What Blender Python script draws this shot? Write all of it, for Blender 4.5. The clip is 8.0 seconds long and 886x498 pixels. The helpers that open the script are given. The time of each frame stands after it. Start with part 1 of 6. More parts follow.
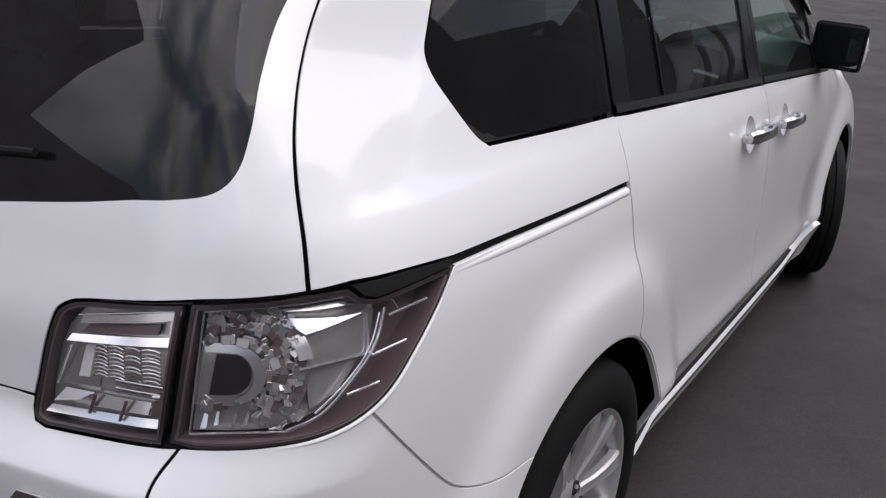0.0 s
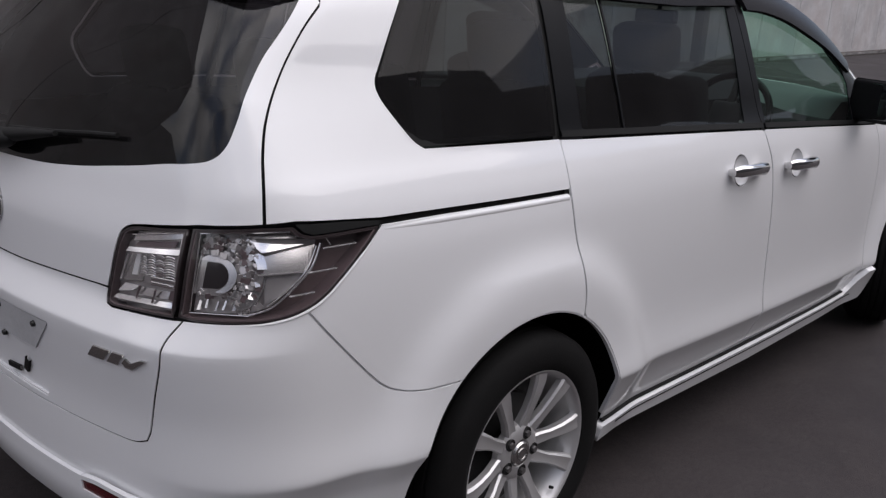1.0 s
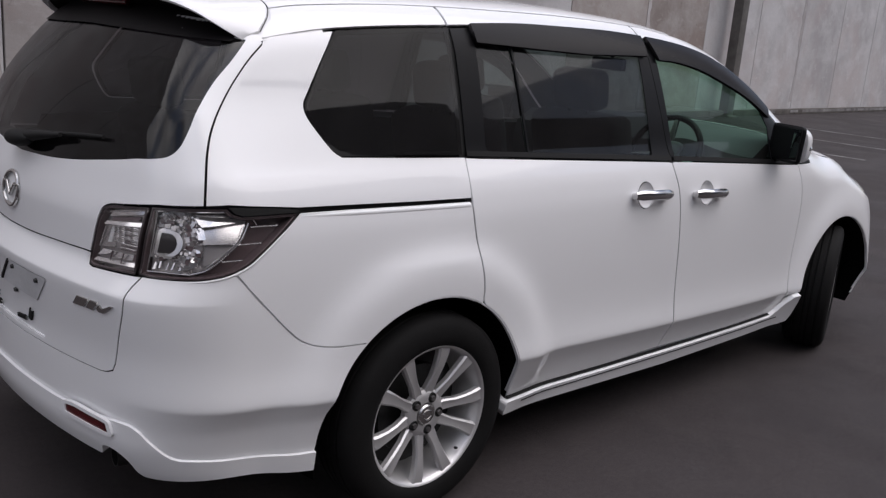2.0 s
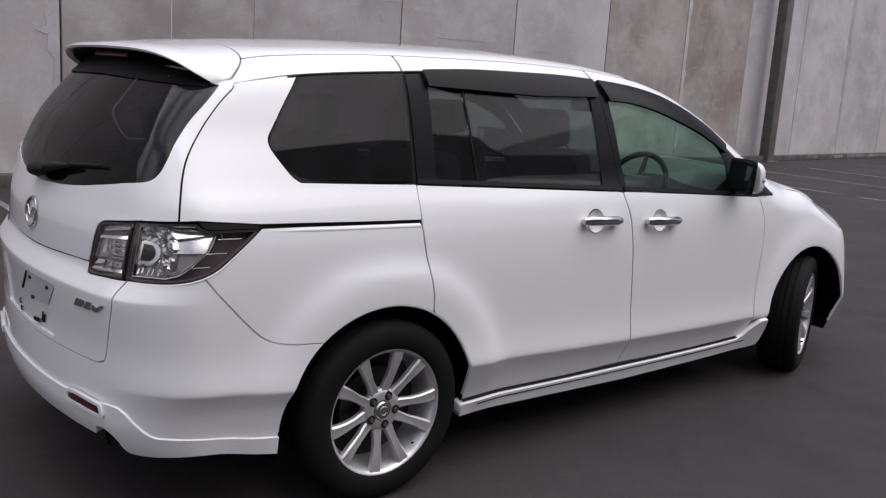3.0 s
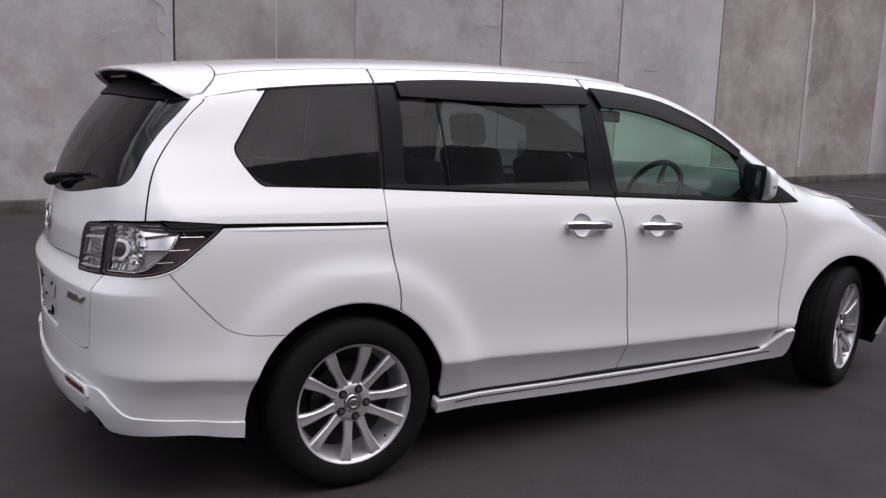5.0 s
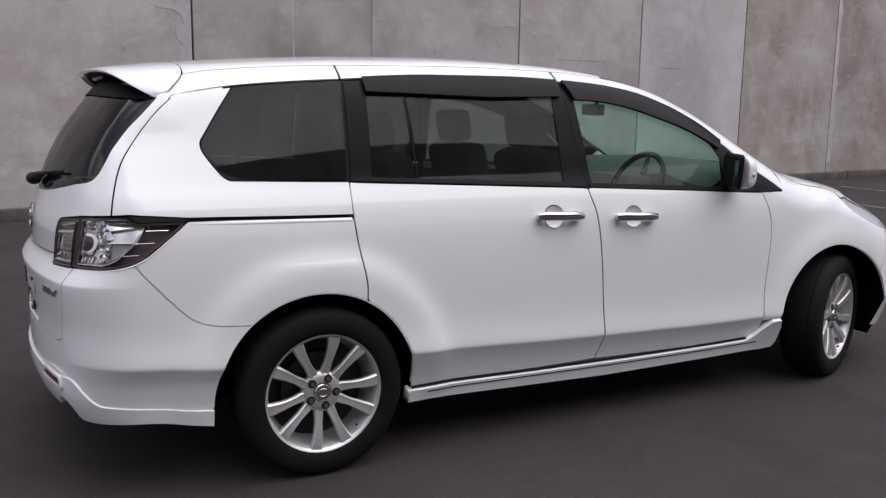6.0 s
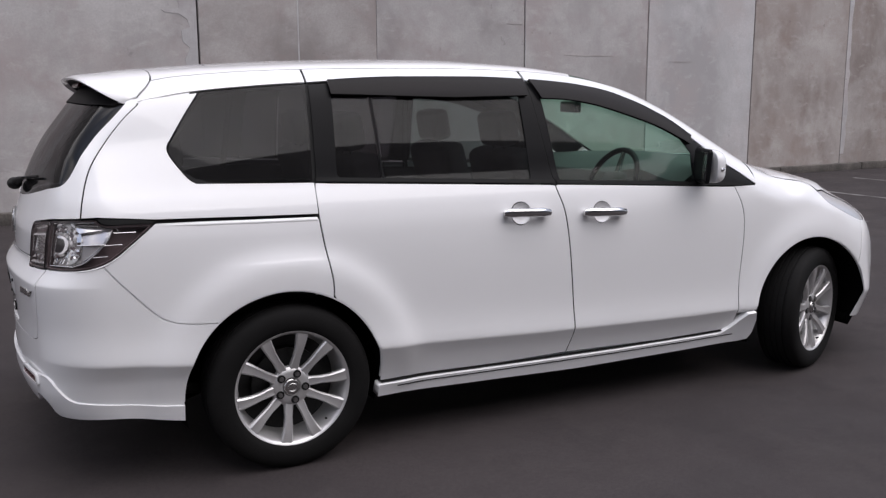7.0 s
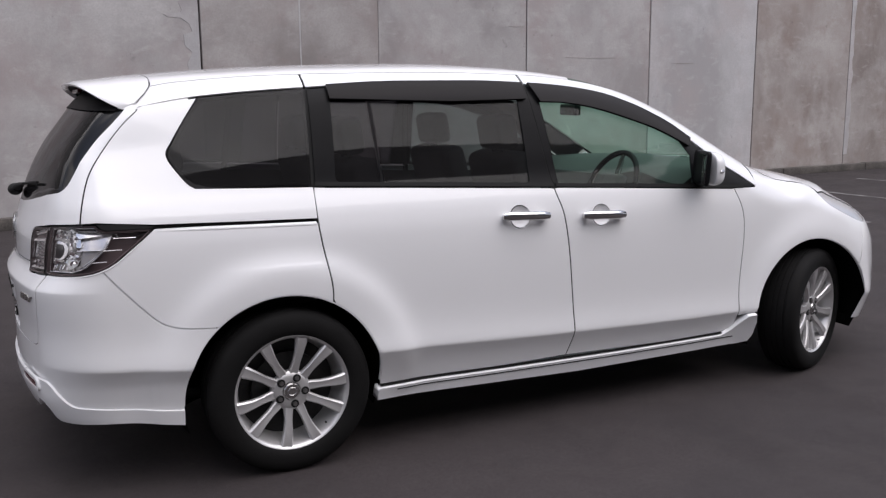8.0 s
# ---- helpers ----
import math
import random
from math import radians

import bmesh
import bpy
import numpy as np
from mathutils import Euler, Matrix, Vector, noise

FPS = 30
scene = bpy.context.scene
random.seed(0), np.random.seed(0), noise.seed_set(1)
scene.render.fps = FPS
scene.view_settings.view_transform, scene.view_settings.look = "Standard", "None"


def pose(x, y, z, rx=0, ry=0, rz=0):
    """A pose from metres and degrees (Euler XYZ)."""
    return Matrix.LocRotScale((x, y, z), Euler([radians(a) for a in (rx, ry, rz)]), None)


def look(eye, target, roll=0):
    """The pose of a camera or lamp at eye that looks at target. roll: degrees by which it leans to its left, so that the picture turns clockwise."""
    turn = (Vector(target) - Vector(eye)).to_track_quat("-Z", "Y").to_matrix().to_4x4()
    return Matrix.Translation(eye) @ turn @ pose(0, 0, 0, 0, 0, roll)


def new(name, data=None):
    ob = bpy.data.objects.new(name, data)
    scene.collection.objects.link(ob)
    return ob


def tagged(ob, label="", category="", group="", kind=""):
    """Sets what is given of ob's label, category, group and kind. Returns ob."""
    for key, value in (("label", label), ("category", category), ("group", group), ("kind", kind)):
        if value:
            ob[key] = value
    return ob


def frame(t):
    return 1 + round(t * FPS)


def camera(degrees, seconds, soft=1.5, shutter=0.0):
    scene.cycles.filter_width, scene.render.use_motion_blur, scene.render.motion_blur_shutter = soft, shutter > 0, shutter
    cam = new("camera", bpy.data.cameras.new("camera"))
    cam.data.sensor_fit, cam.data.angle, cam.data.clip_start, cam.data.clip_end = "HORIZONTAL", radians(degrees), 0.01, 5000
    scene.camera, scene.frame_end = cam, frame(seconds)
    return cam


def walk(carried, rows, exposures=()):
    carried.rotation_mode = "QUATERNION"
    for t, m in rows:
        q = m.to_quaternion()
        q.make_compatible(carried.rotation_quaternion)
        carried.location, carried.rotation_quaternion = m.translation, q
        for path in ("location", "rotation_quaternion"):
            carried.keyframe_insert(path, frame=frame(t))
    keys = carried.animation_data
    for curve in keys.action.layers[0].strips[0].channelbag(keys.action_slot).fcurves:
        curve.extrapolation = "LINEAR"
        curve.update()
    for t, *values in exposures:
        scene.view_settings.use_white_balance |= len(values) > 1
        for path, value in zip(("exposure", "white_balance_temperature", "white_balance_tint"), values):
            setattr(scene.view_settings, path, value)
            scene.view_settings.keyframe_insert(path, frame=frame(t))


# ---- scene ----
cam = camera(53.2, 8.0, soft=1.3)
PATH = [
    (0, (-1.489, -1.425, 1.469), (0.124, -0.457, 0.79), 3.5),
    (0.2, (-1.545, -1.526, 1.466), (0.045, -0.498, 0.82), 3.9),
    (0.5, (-1.605, -1.715, 1.456), (-0.087, -0.558, 0.876), 3.4),
    (0.8, (-1.642, -1.97, 1.479), (-0.21, -0.697, 0.904), 2.8),
    (1, (-1.676, -2.142, 1.497), (-0.28, -0.825, 0.934), 2.8),
    (1.2, (-1.736, -2.288, 1.514), (-0.339, -0.97, 0.957), 3.5),
    (1.5, (-1.798, -2.474, 1.529), (-0.402, -1.151, 0.983), 4.4),
    (1.7, (-1.799, -2.596, 1.532), (-0.422, -1.244, 1.008), 4.6),
    (2.8, (-1.801, -3.233, 1.535), (-0.54, -1.733, 1.139), 3.8),
    (3, (-1.801, -3.327, 1.537), (-0.547, -1.817, 1.154), 3.7),
    (3.5, (-1.783, -3.515, 1.543), (-0.555, -1.977, 1.188), 3.5),
    (4, (-1.658, -3.651, 1.541), (-0.504, -2.053, 1.2), 3.1),
    (4.2, (-1.594, -3.694, 1.537), (-0.475, -2.073, 1.196), 2.9),
    (5.5, (-1.232, -3.926, 1.481), (-0.289, -2.195, 1.145), 1.4),
    (6, (-1.136, -4.026, 1.469), (-0.217, -2.281, 1.136), 0.8),
    (6.5, (-1.054, -4.114, 1.478), (-0.152, -2.362, 1.139), 0.3),
    (7, (-0.963, -4.212, 1.486), (-0.092, -2.444, 1.146), -0.2),
    (7.5, (-0.955, -4.222, 1.483), (-0.088, -2.452, 1.147), -0.4),
    (8, (-0.946, -4.226, 1.493), (-0.083, -2.453, 1.158), -0.5),
]
EXPOSURES = [(0.0, 1.0, 6500, 15), (0.6, 0.75, 6500, 15), (1.5, 0.68, 6500, 15), (3.0, 0.85, 6500, 15), (5.5, 0.86, 6500, 15), (8.0, 1.0, 6500, 15)]
walk(cam, [(t, look(eye, target, roll)) for t, eye, target, roll in PATH], EXPOSURES)

# ---- sky and light: bright broken cloud, the sun veiled ----
world = bpy.data.worlds.new("world")
scene.world = world
world.use_nodes = True
wn, wl = world.node_tree.nodes, world.node_tree.links
wn.clear()
sky = wn.new("ShaderNodeTexSky")
sky.sky_type, sky.sun_disc, sky.sun_elevation, sky.sun_rotation = "NISHITA", False, radians(58), radians(146)
coord = wn.new("ShaderNodeTexCoord")
puff = wn.new("ShaderNodeTexNoise")
puff.inputs["Scale"].default_value, puff.inputs["Detail"].default_value, puff.inputs["Roughness"].default_value = 2.6, 6.0, 0.55
ramp = wn.new("ShaderNodeMapRange")
ramp.inputs["From Min"].default_value, ramp.inputs["From Max"].default_value = 0.40, 0.56
ramp.inputs["To Min"].default_value, ramp.inputs["To Max"].default_value = 0.22, 1.0
cloud = wn.new("ShaderNodeMixRGB")
shade = wn.new("ShaderNodeMixRGB")
shade.inputs["Color1"].default_value, shade.inputs["Color2"].default_value = (2.5, 2.5, 2.62, 1), (11.0, 11.0, 11.1, 1)
puff2 = wn.new("ShaderNodeTexNoise")
puff2.inputs["Scale"].default_value, puff2.inputs["Detail"].default_value = 2.0, 5.0
swell = wn.new("ShaderNodeMapRange")
swell.inputs["From Min"].default_value, swell.inputs["From Max"].default_value = 0.36, 0.64
back = wn.new("ShaderNodeBackground")
back.inputs["Strength"].default_value = 0.105
wout = wn.new("ShaderNodeOutputWorld")
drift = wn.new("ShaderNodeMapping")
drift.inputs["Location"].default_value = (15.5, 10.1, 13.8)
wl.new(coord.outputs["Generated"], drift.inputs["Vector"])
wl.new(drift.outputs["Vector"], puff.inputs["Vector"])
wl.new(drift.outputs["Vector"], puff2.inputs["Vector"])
wl.new(puff.outputs["Fac"], ramp.inputs["Value"])
wl.new(puff2.outputs["Fac"], swell.inputs["Value"])
wl.new(swell.outputs["Result"], shade.inputs["Fac"])
wl.new(ramp.outputs["Result"], cloud.inputs["Fac"])
wl.new(sky.outputs["Color"], cloud.inputs["Color1"])
wl.new(shade.outputs["Color"], cloud.inputs["Color2"])
parts = wn.new("ShaderNodeSeparateXYZ")
rise = wn.new("ShaderNodeMapRange")
rise.inputs["From Min"].default_value, rise.inputs["From Max"].default_value = 0.0, 1.0
rise.inputs["To Min"].default_value, rise.inputs["To Max"].default_value = 0.45, 1.40
veil = wn.new("ShaderNodeMixRGB")
veil.blend_type, veil.inputs["Fac"].default_value = "MULTIPLY", 1.0
wl.new(coord.outputs["Generated"], parts.inputs["Vector"])
wl.new(parts.outputs["Z"], rise.inputs["Value"])
wl.new(cloud.outputs["Color"], veil.inputs["Color1"])
wl.new(rise.outputs["Result"], veil.inputs["Color2"])
wl.new(veil.outputs["Color"], back.inputs["Color"])
wl.new(back.outputs["Background"], wout.inputs["Surface"])
sun = new("sun", bpy.data.lights.new("sun", "SUN"))
sun.data.energy, sun.data.angle, sun.data.color = 1.0, radians(70), (1.0, 0.978, 0.95)
sun.matrix_basis = look((0, 0, 0), (-0.44, 0.52, -1.0))


# ---- materials ----
def material(name, colour, rough=0.5, metal=0.0, vary=0.0, scale=4.0, fine=60.0, bump=0.0, coat=0.0, rough_vary=0.0, second=None, streak=1.0, random_tint=0.0, shine=0.5):
    """A surface with stains at one scale and grain at another. second: the colour of its stains; streak: how far they are drawn out upright."""
    m = bpy.data.materials.new(name)
    m.use_nodes = True
    n, l = m.node_tree.nodes, m.node_tree.links
    b = n["Principled BSDF"]
    b.inputs["Base Color"].default_value, b.inputs["Roughness"].default_value, b.inputs["Metallic"].default_value = (*colour, 1), rough, metal
    b.inputs["Coat Weight"].default_value, b.inputs["Coat Roughness"].default_value = coat, 0.05
    b.inputs["Specular IOR Level"].default_value = shine
    if not (vary or bump or rough_vary):
        return m
    tc, mp = n.new("ShaderNodeTexCoord"), n.new("ShaderNodeMapping")
    mp.inputs["Scale"].default_value = (1, 1, 1 / streak)
    l.new(tc.outputs["Object"], mp.inputs["Vector"])
    big, small = n.new("ShaderNodeTexNoise"), n.new("ShaderNodeTexNoise")
    big.inputs["Scale"].default_value, big.inputs["Detail"].default_value = scale, 7.0
    small.inputs["Scale"].default_value, small.inputs["Detail"].default_value = fine, 4.0
    l.new(mp.outputs["Vector"], big.inputs["Vector"])
    l.new(tc.outputs["Object"], small.inputs["Vector"])
    span = n.new("ShaderNodeMapRange")
    span.inputs["From Min"].default_value, span.inputs["From Max"].default_value = 0.35, 0.68
    l.new(big.outputs["Fac"], span.inputs["Value"])
    stain = n.new("ShaderNodeMixRGB")
    other = second or tuple(c * (1 - vary) for c in colour)
    stain.inputs["Color1"].default_value, stain.inputs["Color2"].default_value = (*colour, 1), (*other, 1)
    l.new(span.outputs["Result"], stain.inputs["Fac"])
    grain = n.new("ShaderNodeMixRGB")
    grain.blend_type = "MULTIPLY"
    grain.inputs["Fac"].default_value = min(1.0, 0.4 + vary)
    tone = n.new("ShaderNodeMapRange")
    tone.inputs["From Min"].default_value, tone.inputs["From Max"].default_value = 0.3, 0.7
    tone.inputs["To Min"].default_value, tone.inputs["To Max"].default_value = 1 - vary, 1 + vary * 0.6
    l.new(small.outputs["Fac"], tone.inputs["Value"])
    l.new(stain.outputs["Color"], grain.inputs["Color1"])
    l.new(tone.outputs["Result"], grain.inputs["Color2"])
    last = grain
    if random_tint:
        info, rt, mul = n.new("ShaderNodeObjectInfo"), n.new("ShaderNodeMapRange"), n.new("ShaderNodeMixRGB")
        rt.inputs["To Min"].default_value, rt.inputs["To Max"].default_value = 1 - random_tint, 1 + random_tint
        mul.blend_type, mul.inputs["Fac"].default_value = "MULTIPLY", 1.0
        l.new(info.outputs["Random"], rt.inputs["Value"])
        l.new(grain.outputs["Color"], mul.inputs["Color1"])
        l.new(rt.outputs["Result"], mul.inputs["Color2"])
        last = mul
    l.new(last.outputs["Color"], b.inputs["Base Color"])
    if rough_vary:
        rr = n.new("ShaderNodeMapRange")
        rr.inputs["To Min"].default_value, rr.inputs["To Max"].default_value = rough - rough_vary, rough + rough_vary
        l.new(big.outputs["Fac"], rr.inputs["Value"])
        l.new(rr.outputs["Result"], b.inputs["Roughness"])
    if bump:
        bp = n.new("ShaderNodeBump")
        bp.inputs["Strength"].default_value, bp.inputs["Distance"].default_value = 0.6, bump
        l.new(small.outputs["Fac"], bp.inputs["Height"])
        l.new(bp.outputs["Normal"], b.inputs["Normal"])
    return m


def glass(name, tint, mirror=0.045, rough=0.0, edge=0.7, film_lift=0.0):
    """Thin tinted glass, alike from both sides: what passes is coloured, the rest mirrors, more of it at a slant; a
    thin grey film is mixed in to lift its dark tones.
    """
    m = bpy.data.materials.new(name)
    m.use_nodes = True
    n, l = m.node_tree.nodes, m.node_tree.links
    n.clear()
    out, mix, slant = n.new("ShaderNodeOutputMaterial"), n.new("ShaderNodeMixShader"), n.new("ShaderNodeLayerWeight")
    power, scale = n.new("ShaderNodeMath"), n.new("ShaderNodeMapRange")
    clear, gloss = n.new("ShaderNodeBsdfTransparent"), n.new("ShaderNodeBsdfGlossy")
    clear.inputs["Color"].default_value, gloss.inputs["Roughness"].default_value = (*tint, 1), rough
    slant.inputs["Blend"].default_value = 0.5
    power.operation, power.inputs[1].default_value = "POWER", 5.0
    scale.inputs["To Min"].default_value, scale.inputs["To Max"].default_value = mirror, edge
    l.new(slant.outputs["Facing"], power.inputs[0])
    l.new(power.outputs["Value"], scale.inputs["Value"])
    l.new(scale.outputs["Result"], mix.inputs["Fac"])
    l.new(clear.outputs["BSDF"], mix.inputs[1])
    l.new(gloss.outputs["BSDF"], mix.inputs[2])
    film_mix, film, speck, spread, place = n.new("ShaderNodeMixShader"), n.new("ShaderNodeBsdfDiffuse"), n.new("ShaderNodeTexNoise"), n.new("ShaderNodeMapRange"), n.new("ShaderNodeNewGeometry")
    film.inputs["Color"].default_value = (0.50, 0.48, 0.49, 1)
    speck.inputs["Scale"].default_value, speck.inputs["Detail"].default_value = 7.0, 8.0
    spread.inputs["From Min"].default_value, spread.inputs["From Max"].default_value = 0.3, 0.7
    spread.inputs["To Min"].default_value, spread.inputs["To Max"].default_value = film_lift * 0.75, film_lift * 1.25
    l.new(place.outputs["Position"], speck.inputs["Vector"])
    l.new(speck.outputs["Fac"], spread.inputs["Value"])
    l.new(spread.outputs["Result"], film_mix.inputs["Fac"])
    l.new(mix.outputs["Shader"], film_mix.inputs[1])
    l.new(film.outputs["BSDF"], film_mix.inputs[2])
    l.new(film_mix.outputs["Shader"], out.inputs["Surface"])
    return m


PAINT = material("pearl_white_paint", (0.79, 0.79, 0.80), 0.42, 0.0, vary=0.02, scale=1.2, fine=900.0, coat=1.0, shine=0.3)
TRIM = material("black_trim", (0.009, 0.009, 0.010), 0.36, vary=0.2, fine=300.0, shine=0.09)
SEAL = material("black_rubber", (0.008, 0.008, 0.008), 0.7, vary=0.2, fine=200.0, shine=0.25)
LINER = material("black_plastic_liner", (0.0035, 0.0033, 0.0033), 0.95, vary=0.3, fine=90.0, shine=0.04)
TYRE = material("tyre_rubber", (0.0072, 0.0068, 0.0068), 0.8, vary=0.3, scale=9.0, fine=160.0, bump=0.0006, shine=0.2)
ALLOY = material("silver_alloy", (0.62, 0.61, 0.61), 0.40, 0.65, vary=0.05, scale=14.0, fine=300.0, rough_vary=0.05)
SATIN = material("satin_chrome", (0.55, 0.54, 0.53), 0.25, 1.0)
DARK_METAL = material("dark_metal", (0.05, 0.05, 0.05), 0.45, 0.8, vary=0.2, fine=120.0)
SMOKE = material("smoked_visor", (0.013, 0.012, 0.013), 0.20, vary=0.1, scale=2.0, fine=100.0, shine=0.08)
LAMP_DARK = material("dark_lamp_housing", (0.130, 0.098, 0.102), 0.30, 0.0, vary=0.1, fine=80.0)
LAMP_EDGE = material("dark_lamp_frame", (0.036, 0.028, 0.029), 0.22, 0.0, vary=0.1, fine=80.0)
LAMP_BACK = material("silver_lamp_back", (0.62, 0.60, 0.60), 0.30, 0.70, vary=0.10, scale=25.0, fine=160.0)
LAMP_GREY = material("grey_lamp_reflector", (0.66, 0.65, 0.65), 0.20, 0.85, vary=0.06, scale=25.0, fine=140.0)
LAMP_CHROME = material("bright_lamp_chrome", (0.95, 0.95, 0.95), 0.12, 0.8)
LAMP_BOWL = material("pale_lamp_bowl", (0.66, 0.66, 0.655), 0.25, 0.5, vary=0.08, scale=30.0, fine=120.0)
LAMP_COVER = material("dark_bulb_cover", (0.024, 0.021, 0.023), 0.28, vary=0.1, fine=80.0)
SPOILER_UNDER = material("black_plastic_and_shade", (0.006, 0.005, 0.0055), 0.55, vary=0.15, fine=120.0, shine=0.12)
LENS_WHITE = material("pale_lamp_strip", (0.72, 0.72, 0.72), 0.3)
RED = material("red_reflector", (0.075, 0.003, 0.006), 0.2, vary=0.25, fine=250.0, bump=0.001)
FABRIC = material("dark_seat_fabric", (0.065, 0.062, 0.066), 0.9, vary=0.2, scale=8.0, fine=400.0, bump=0.001)
DASH = material("dark_dash_plastic", (0.048, 0.048, 0.050), 0.6, vary=0.15, fine=300.0, bump=0.0005)
HEADLINING = material("grey_headlining", (0.30, 0.29, 0.28), 0.9, vary=0.1, fine=300.0)
PRIVACY = glass("privacy_glass", (0.205, 0.202, 0.218), 0.021, film_lift=0.018)
# Same glass as the doors; the dim rear cabin is put into its tint.
PRIVACY_DIM_CABIN = glass("privacy_glass_dim_cabin", (0.105, 0.102, 0.114), 0.020, film_lift=0.019)
# Same glass, stronger mirror: the brighter sky behind the tail is put in here.
PRIVACY_REAR = glass("privacy_glass_bright_sky", (0.15, 0.147, 0.16), 0.040, film_lift=0.011)
CLEAR = glass("green_tinted_glass", (0.66, 0.86, 0.76), 0.022, film_lift=0.016)
LENS = glass("clear_lens", (0.95, 0.94, 0.94), 0.045, edge=0.4)
PLATE_GREY = material("grey_plate_backing", (0.52, 0.52, 0.53), 0.6, vary=0.12, scale=12.0, fine=120.0)
NUT = material("dull_steel", (0.30, 0.29, 0.29), 0.4, 0.9, vary=0.15, fine=150.0)
HANDLE = material("bright_chrome", (0.68, 0.67, 0.67), 0.14, 1.0, vary=0.04, fine=200.0)
MIRROR = material("mirror_glass", (0.20, 0.205, 0.215), 0.02, 1.0)

def curve(*knots):
    """A smooth line through (place, value) knots: monotone cubic, held level beyond the ends."""
    kx = np.array([k[0] for k in knots], float)
    ky = np.array([k[1] for k in knots], float)
    h, d = np.diff(kx), np.diff(ky) / np.diff(kx)
    m = np.zeros(len(kx))
    m[0], m[-1] = d[0], d[-1]
    for i in range(1, len(kx) - 1):
        if d[i - 1] * d[i] > 0:
            w1, w2 = 2 * h[i] + h[i - 1], h[i] + 2 * h[i - 1]
            m[i] = (w1 + w2) / (w1 / d[i - 1] + w2 / d[i])

    def value(v):
        v = np.clip(np.asarray(v, float), kx[0], kx[-1])
        i = np.clip(np.searchsorted(kx, v) - 1, 0, len(kx) - 2)
        t = (v - kx[i]) / h[i]
        return ((1 + 2 * t) * (1 - t) ** 2 * ky[i] + t * (1 - t) ** 2 * h[i] * m[i]
                + t * t * (3 - 2 * t) * ky[i + 1] + t * t * (t - 1) * h[i] * m[i + 1])
    return value


def smooth_max(a, b, k):
    h = np.maximum(k - np.abs(a - b), 0) / k
    return np.maximum(a, b) + h * h * k * 0.25


WHEELBASE, ARCH_Z = 2.95, 0.34
side_z = curve((0.10, 0.795), (0.20, 0.825), (0.30, 0.851), (0.375, 0.8765), (0.424, 0.8990), (0.431, 0.9024), (0.438, 0.9034), (0.450, 0.9028), (0.475, 0.9000), (0.51, 0.8960), (0.56, 0.8930), (0.63, 0.8918), (0.72, 0.8918), (0.82, 0.8902), (0.95, 0.882),
               (1.04, 0.864), (1.10, 0.842), (1.15, 0.820), (1.25, 0.790), (1.40, 0.740), (1.52, 0.692), (1.62, 0.645), (1.75, 0.57))
crease_x = curve((-0.9, 0.085), (-0.6, 0.070), (-0.35, 0.054), (0.37, 0.026), (1.33, -0.014), (2.4, -0.036), (3.2, -0.036))
side_x = curve((-1.0, -0.10), (-0.85, -0.062), (-0.65, -0.034), (-0.4, -0.018), (0.0, -0.004), (0.6, 0.0), (2.0, 0.0), (2.5, -0.012),
               (2.95, -0.026), (3.3, -0.022), (3.6, -0.11), (4.0, -0.22))
side_up = curve((-1.0, -0.060), (-0.7, -0.050), (-0.4, -0.028), (0.0, -0.005), (0.5, 0.0), (1.6, 0.0), (2.2, -0.008), (2.8, -0.03))
rear_z = curve((0.15, -0.85), (0.24, -0.91), (0.32, -0.962), (0.40, -0.982), (0.50, -0.982), (0.62, -0.980), (0.74, -0.990), (0.794, -0.9945), (0.802, -0.9945),
               (0.809, -0.9910), (0.818, -0.985), (0.855, -0.9605), (0.868, -0.955), (0.90, -0.953), (0.97, -0.949), (1.08, -0.922), (1.16, -0.896), (1.30, -0.826), (1.45, -0.716), (1.54, -0.648), (1.7, -0.53))
front_z = curve((0.1, 3.74), (0.2, 3.80), (0.35, 3.86), (0.5, 3.875), (0.65, 3.85), (0.75, 3.79), (0.85, 3.67), (0.95, 3.45))
roof_x = curve((-1.0, 1.52), (-0.6, 1.588), (-0.2, 1.629), (0.3, 1.656), (0.8, 1.666), (1.2, 1.656), (1.5, 1.630), (1.75, 1.582), (2.0, 1.495),
               (2.3, 1.352), (2.6, 1.212), (2.75, 1.150), (2.95, 1.102), (3.2, 1.049), (3.45, 0.966), (3.65, 0.866), (3.8, 0.76), (3.92, 0.66))
roof_c = curve((-1.0, 0.10), (0.5, 0.11), (1.6, 0.12), (2.2, 0.16), (2.6, 0.20), (2.9, 0.14), (3.4, 0.14))


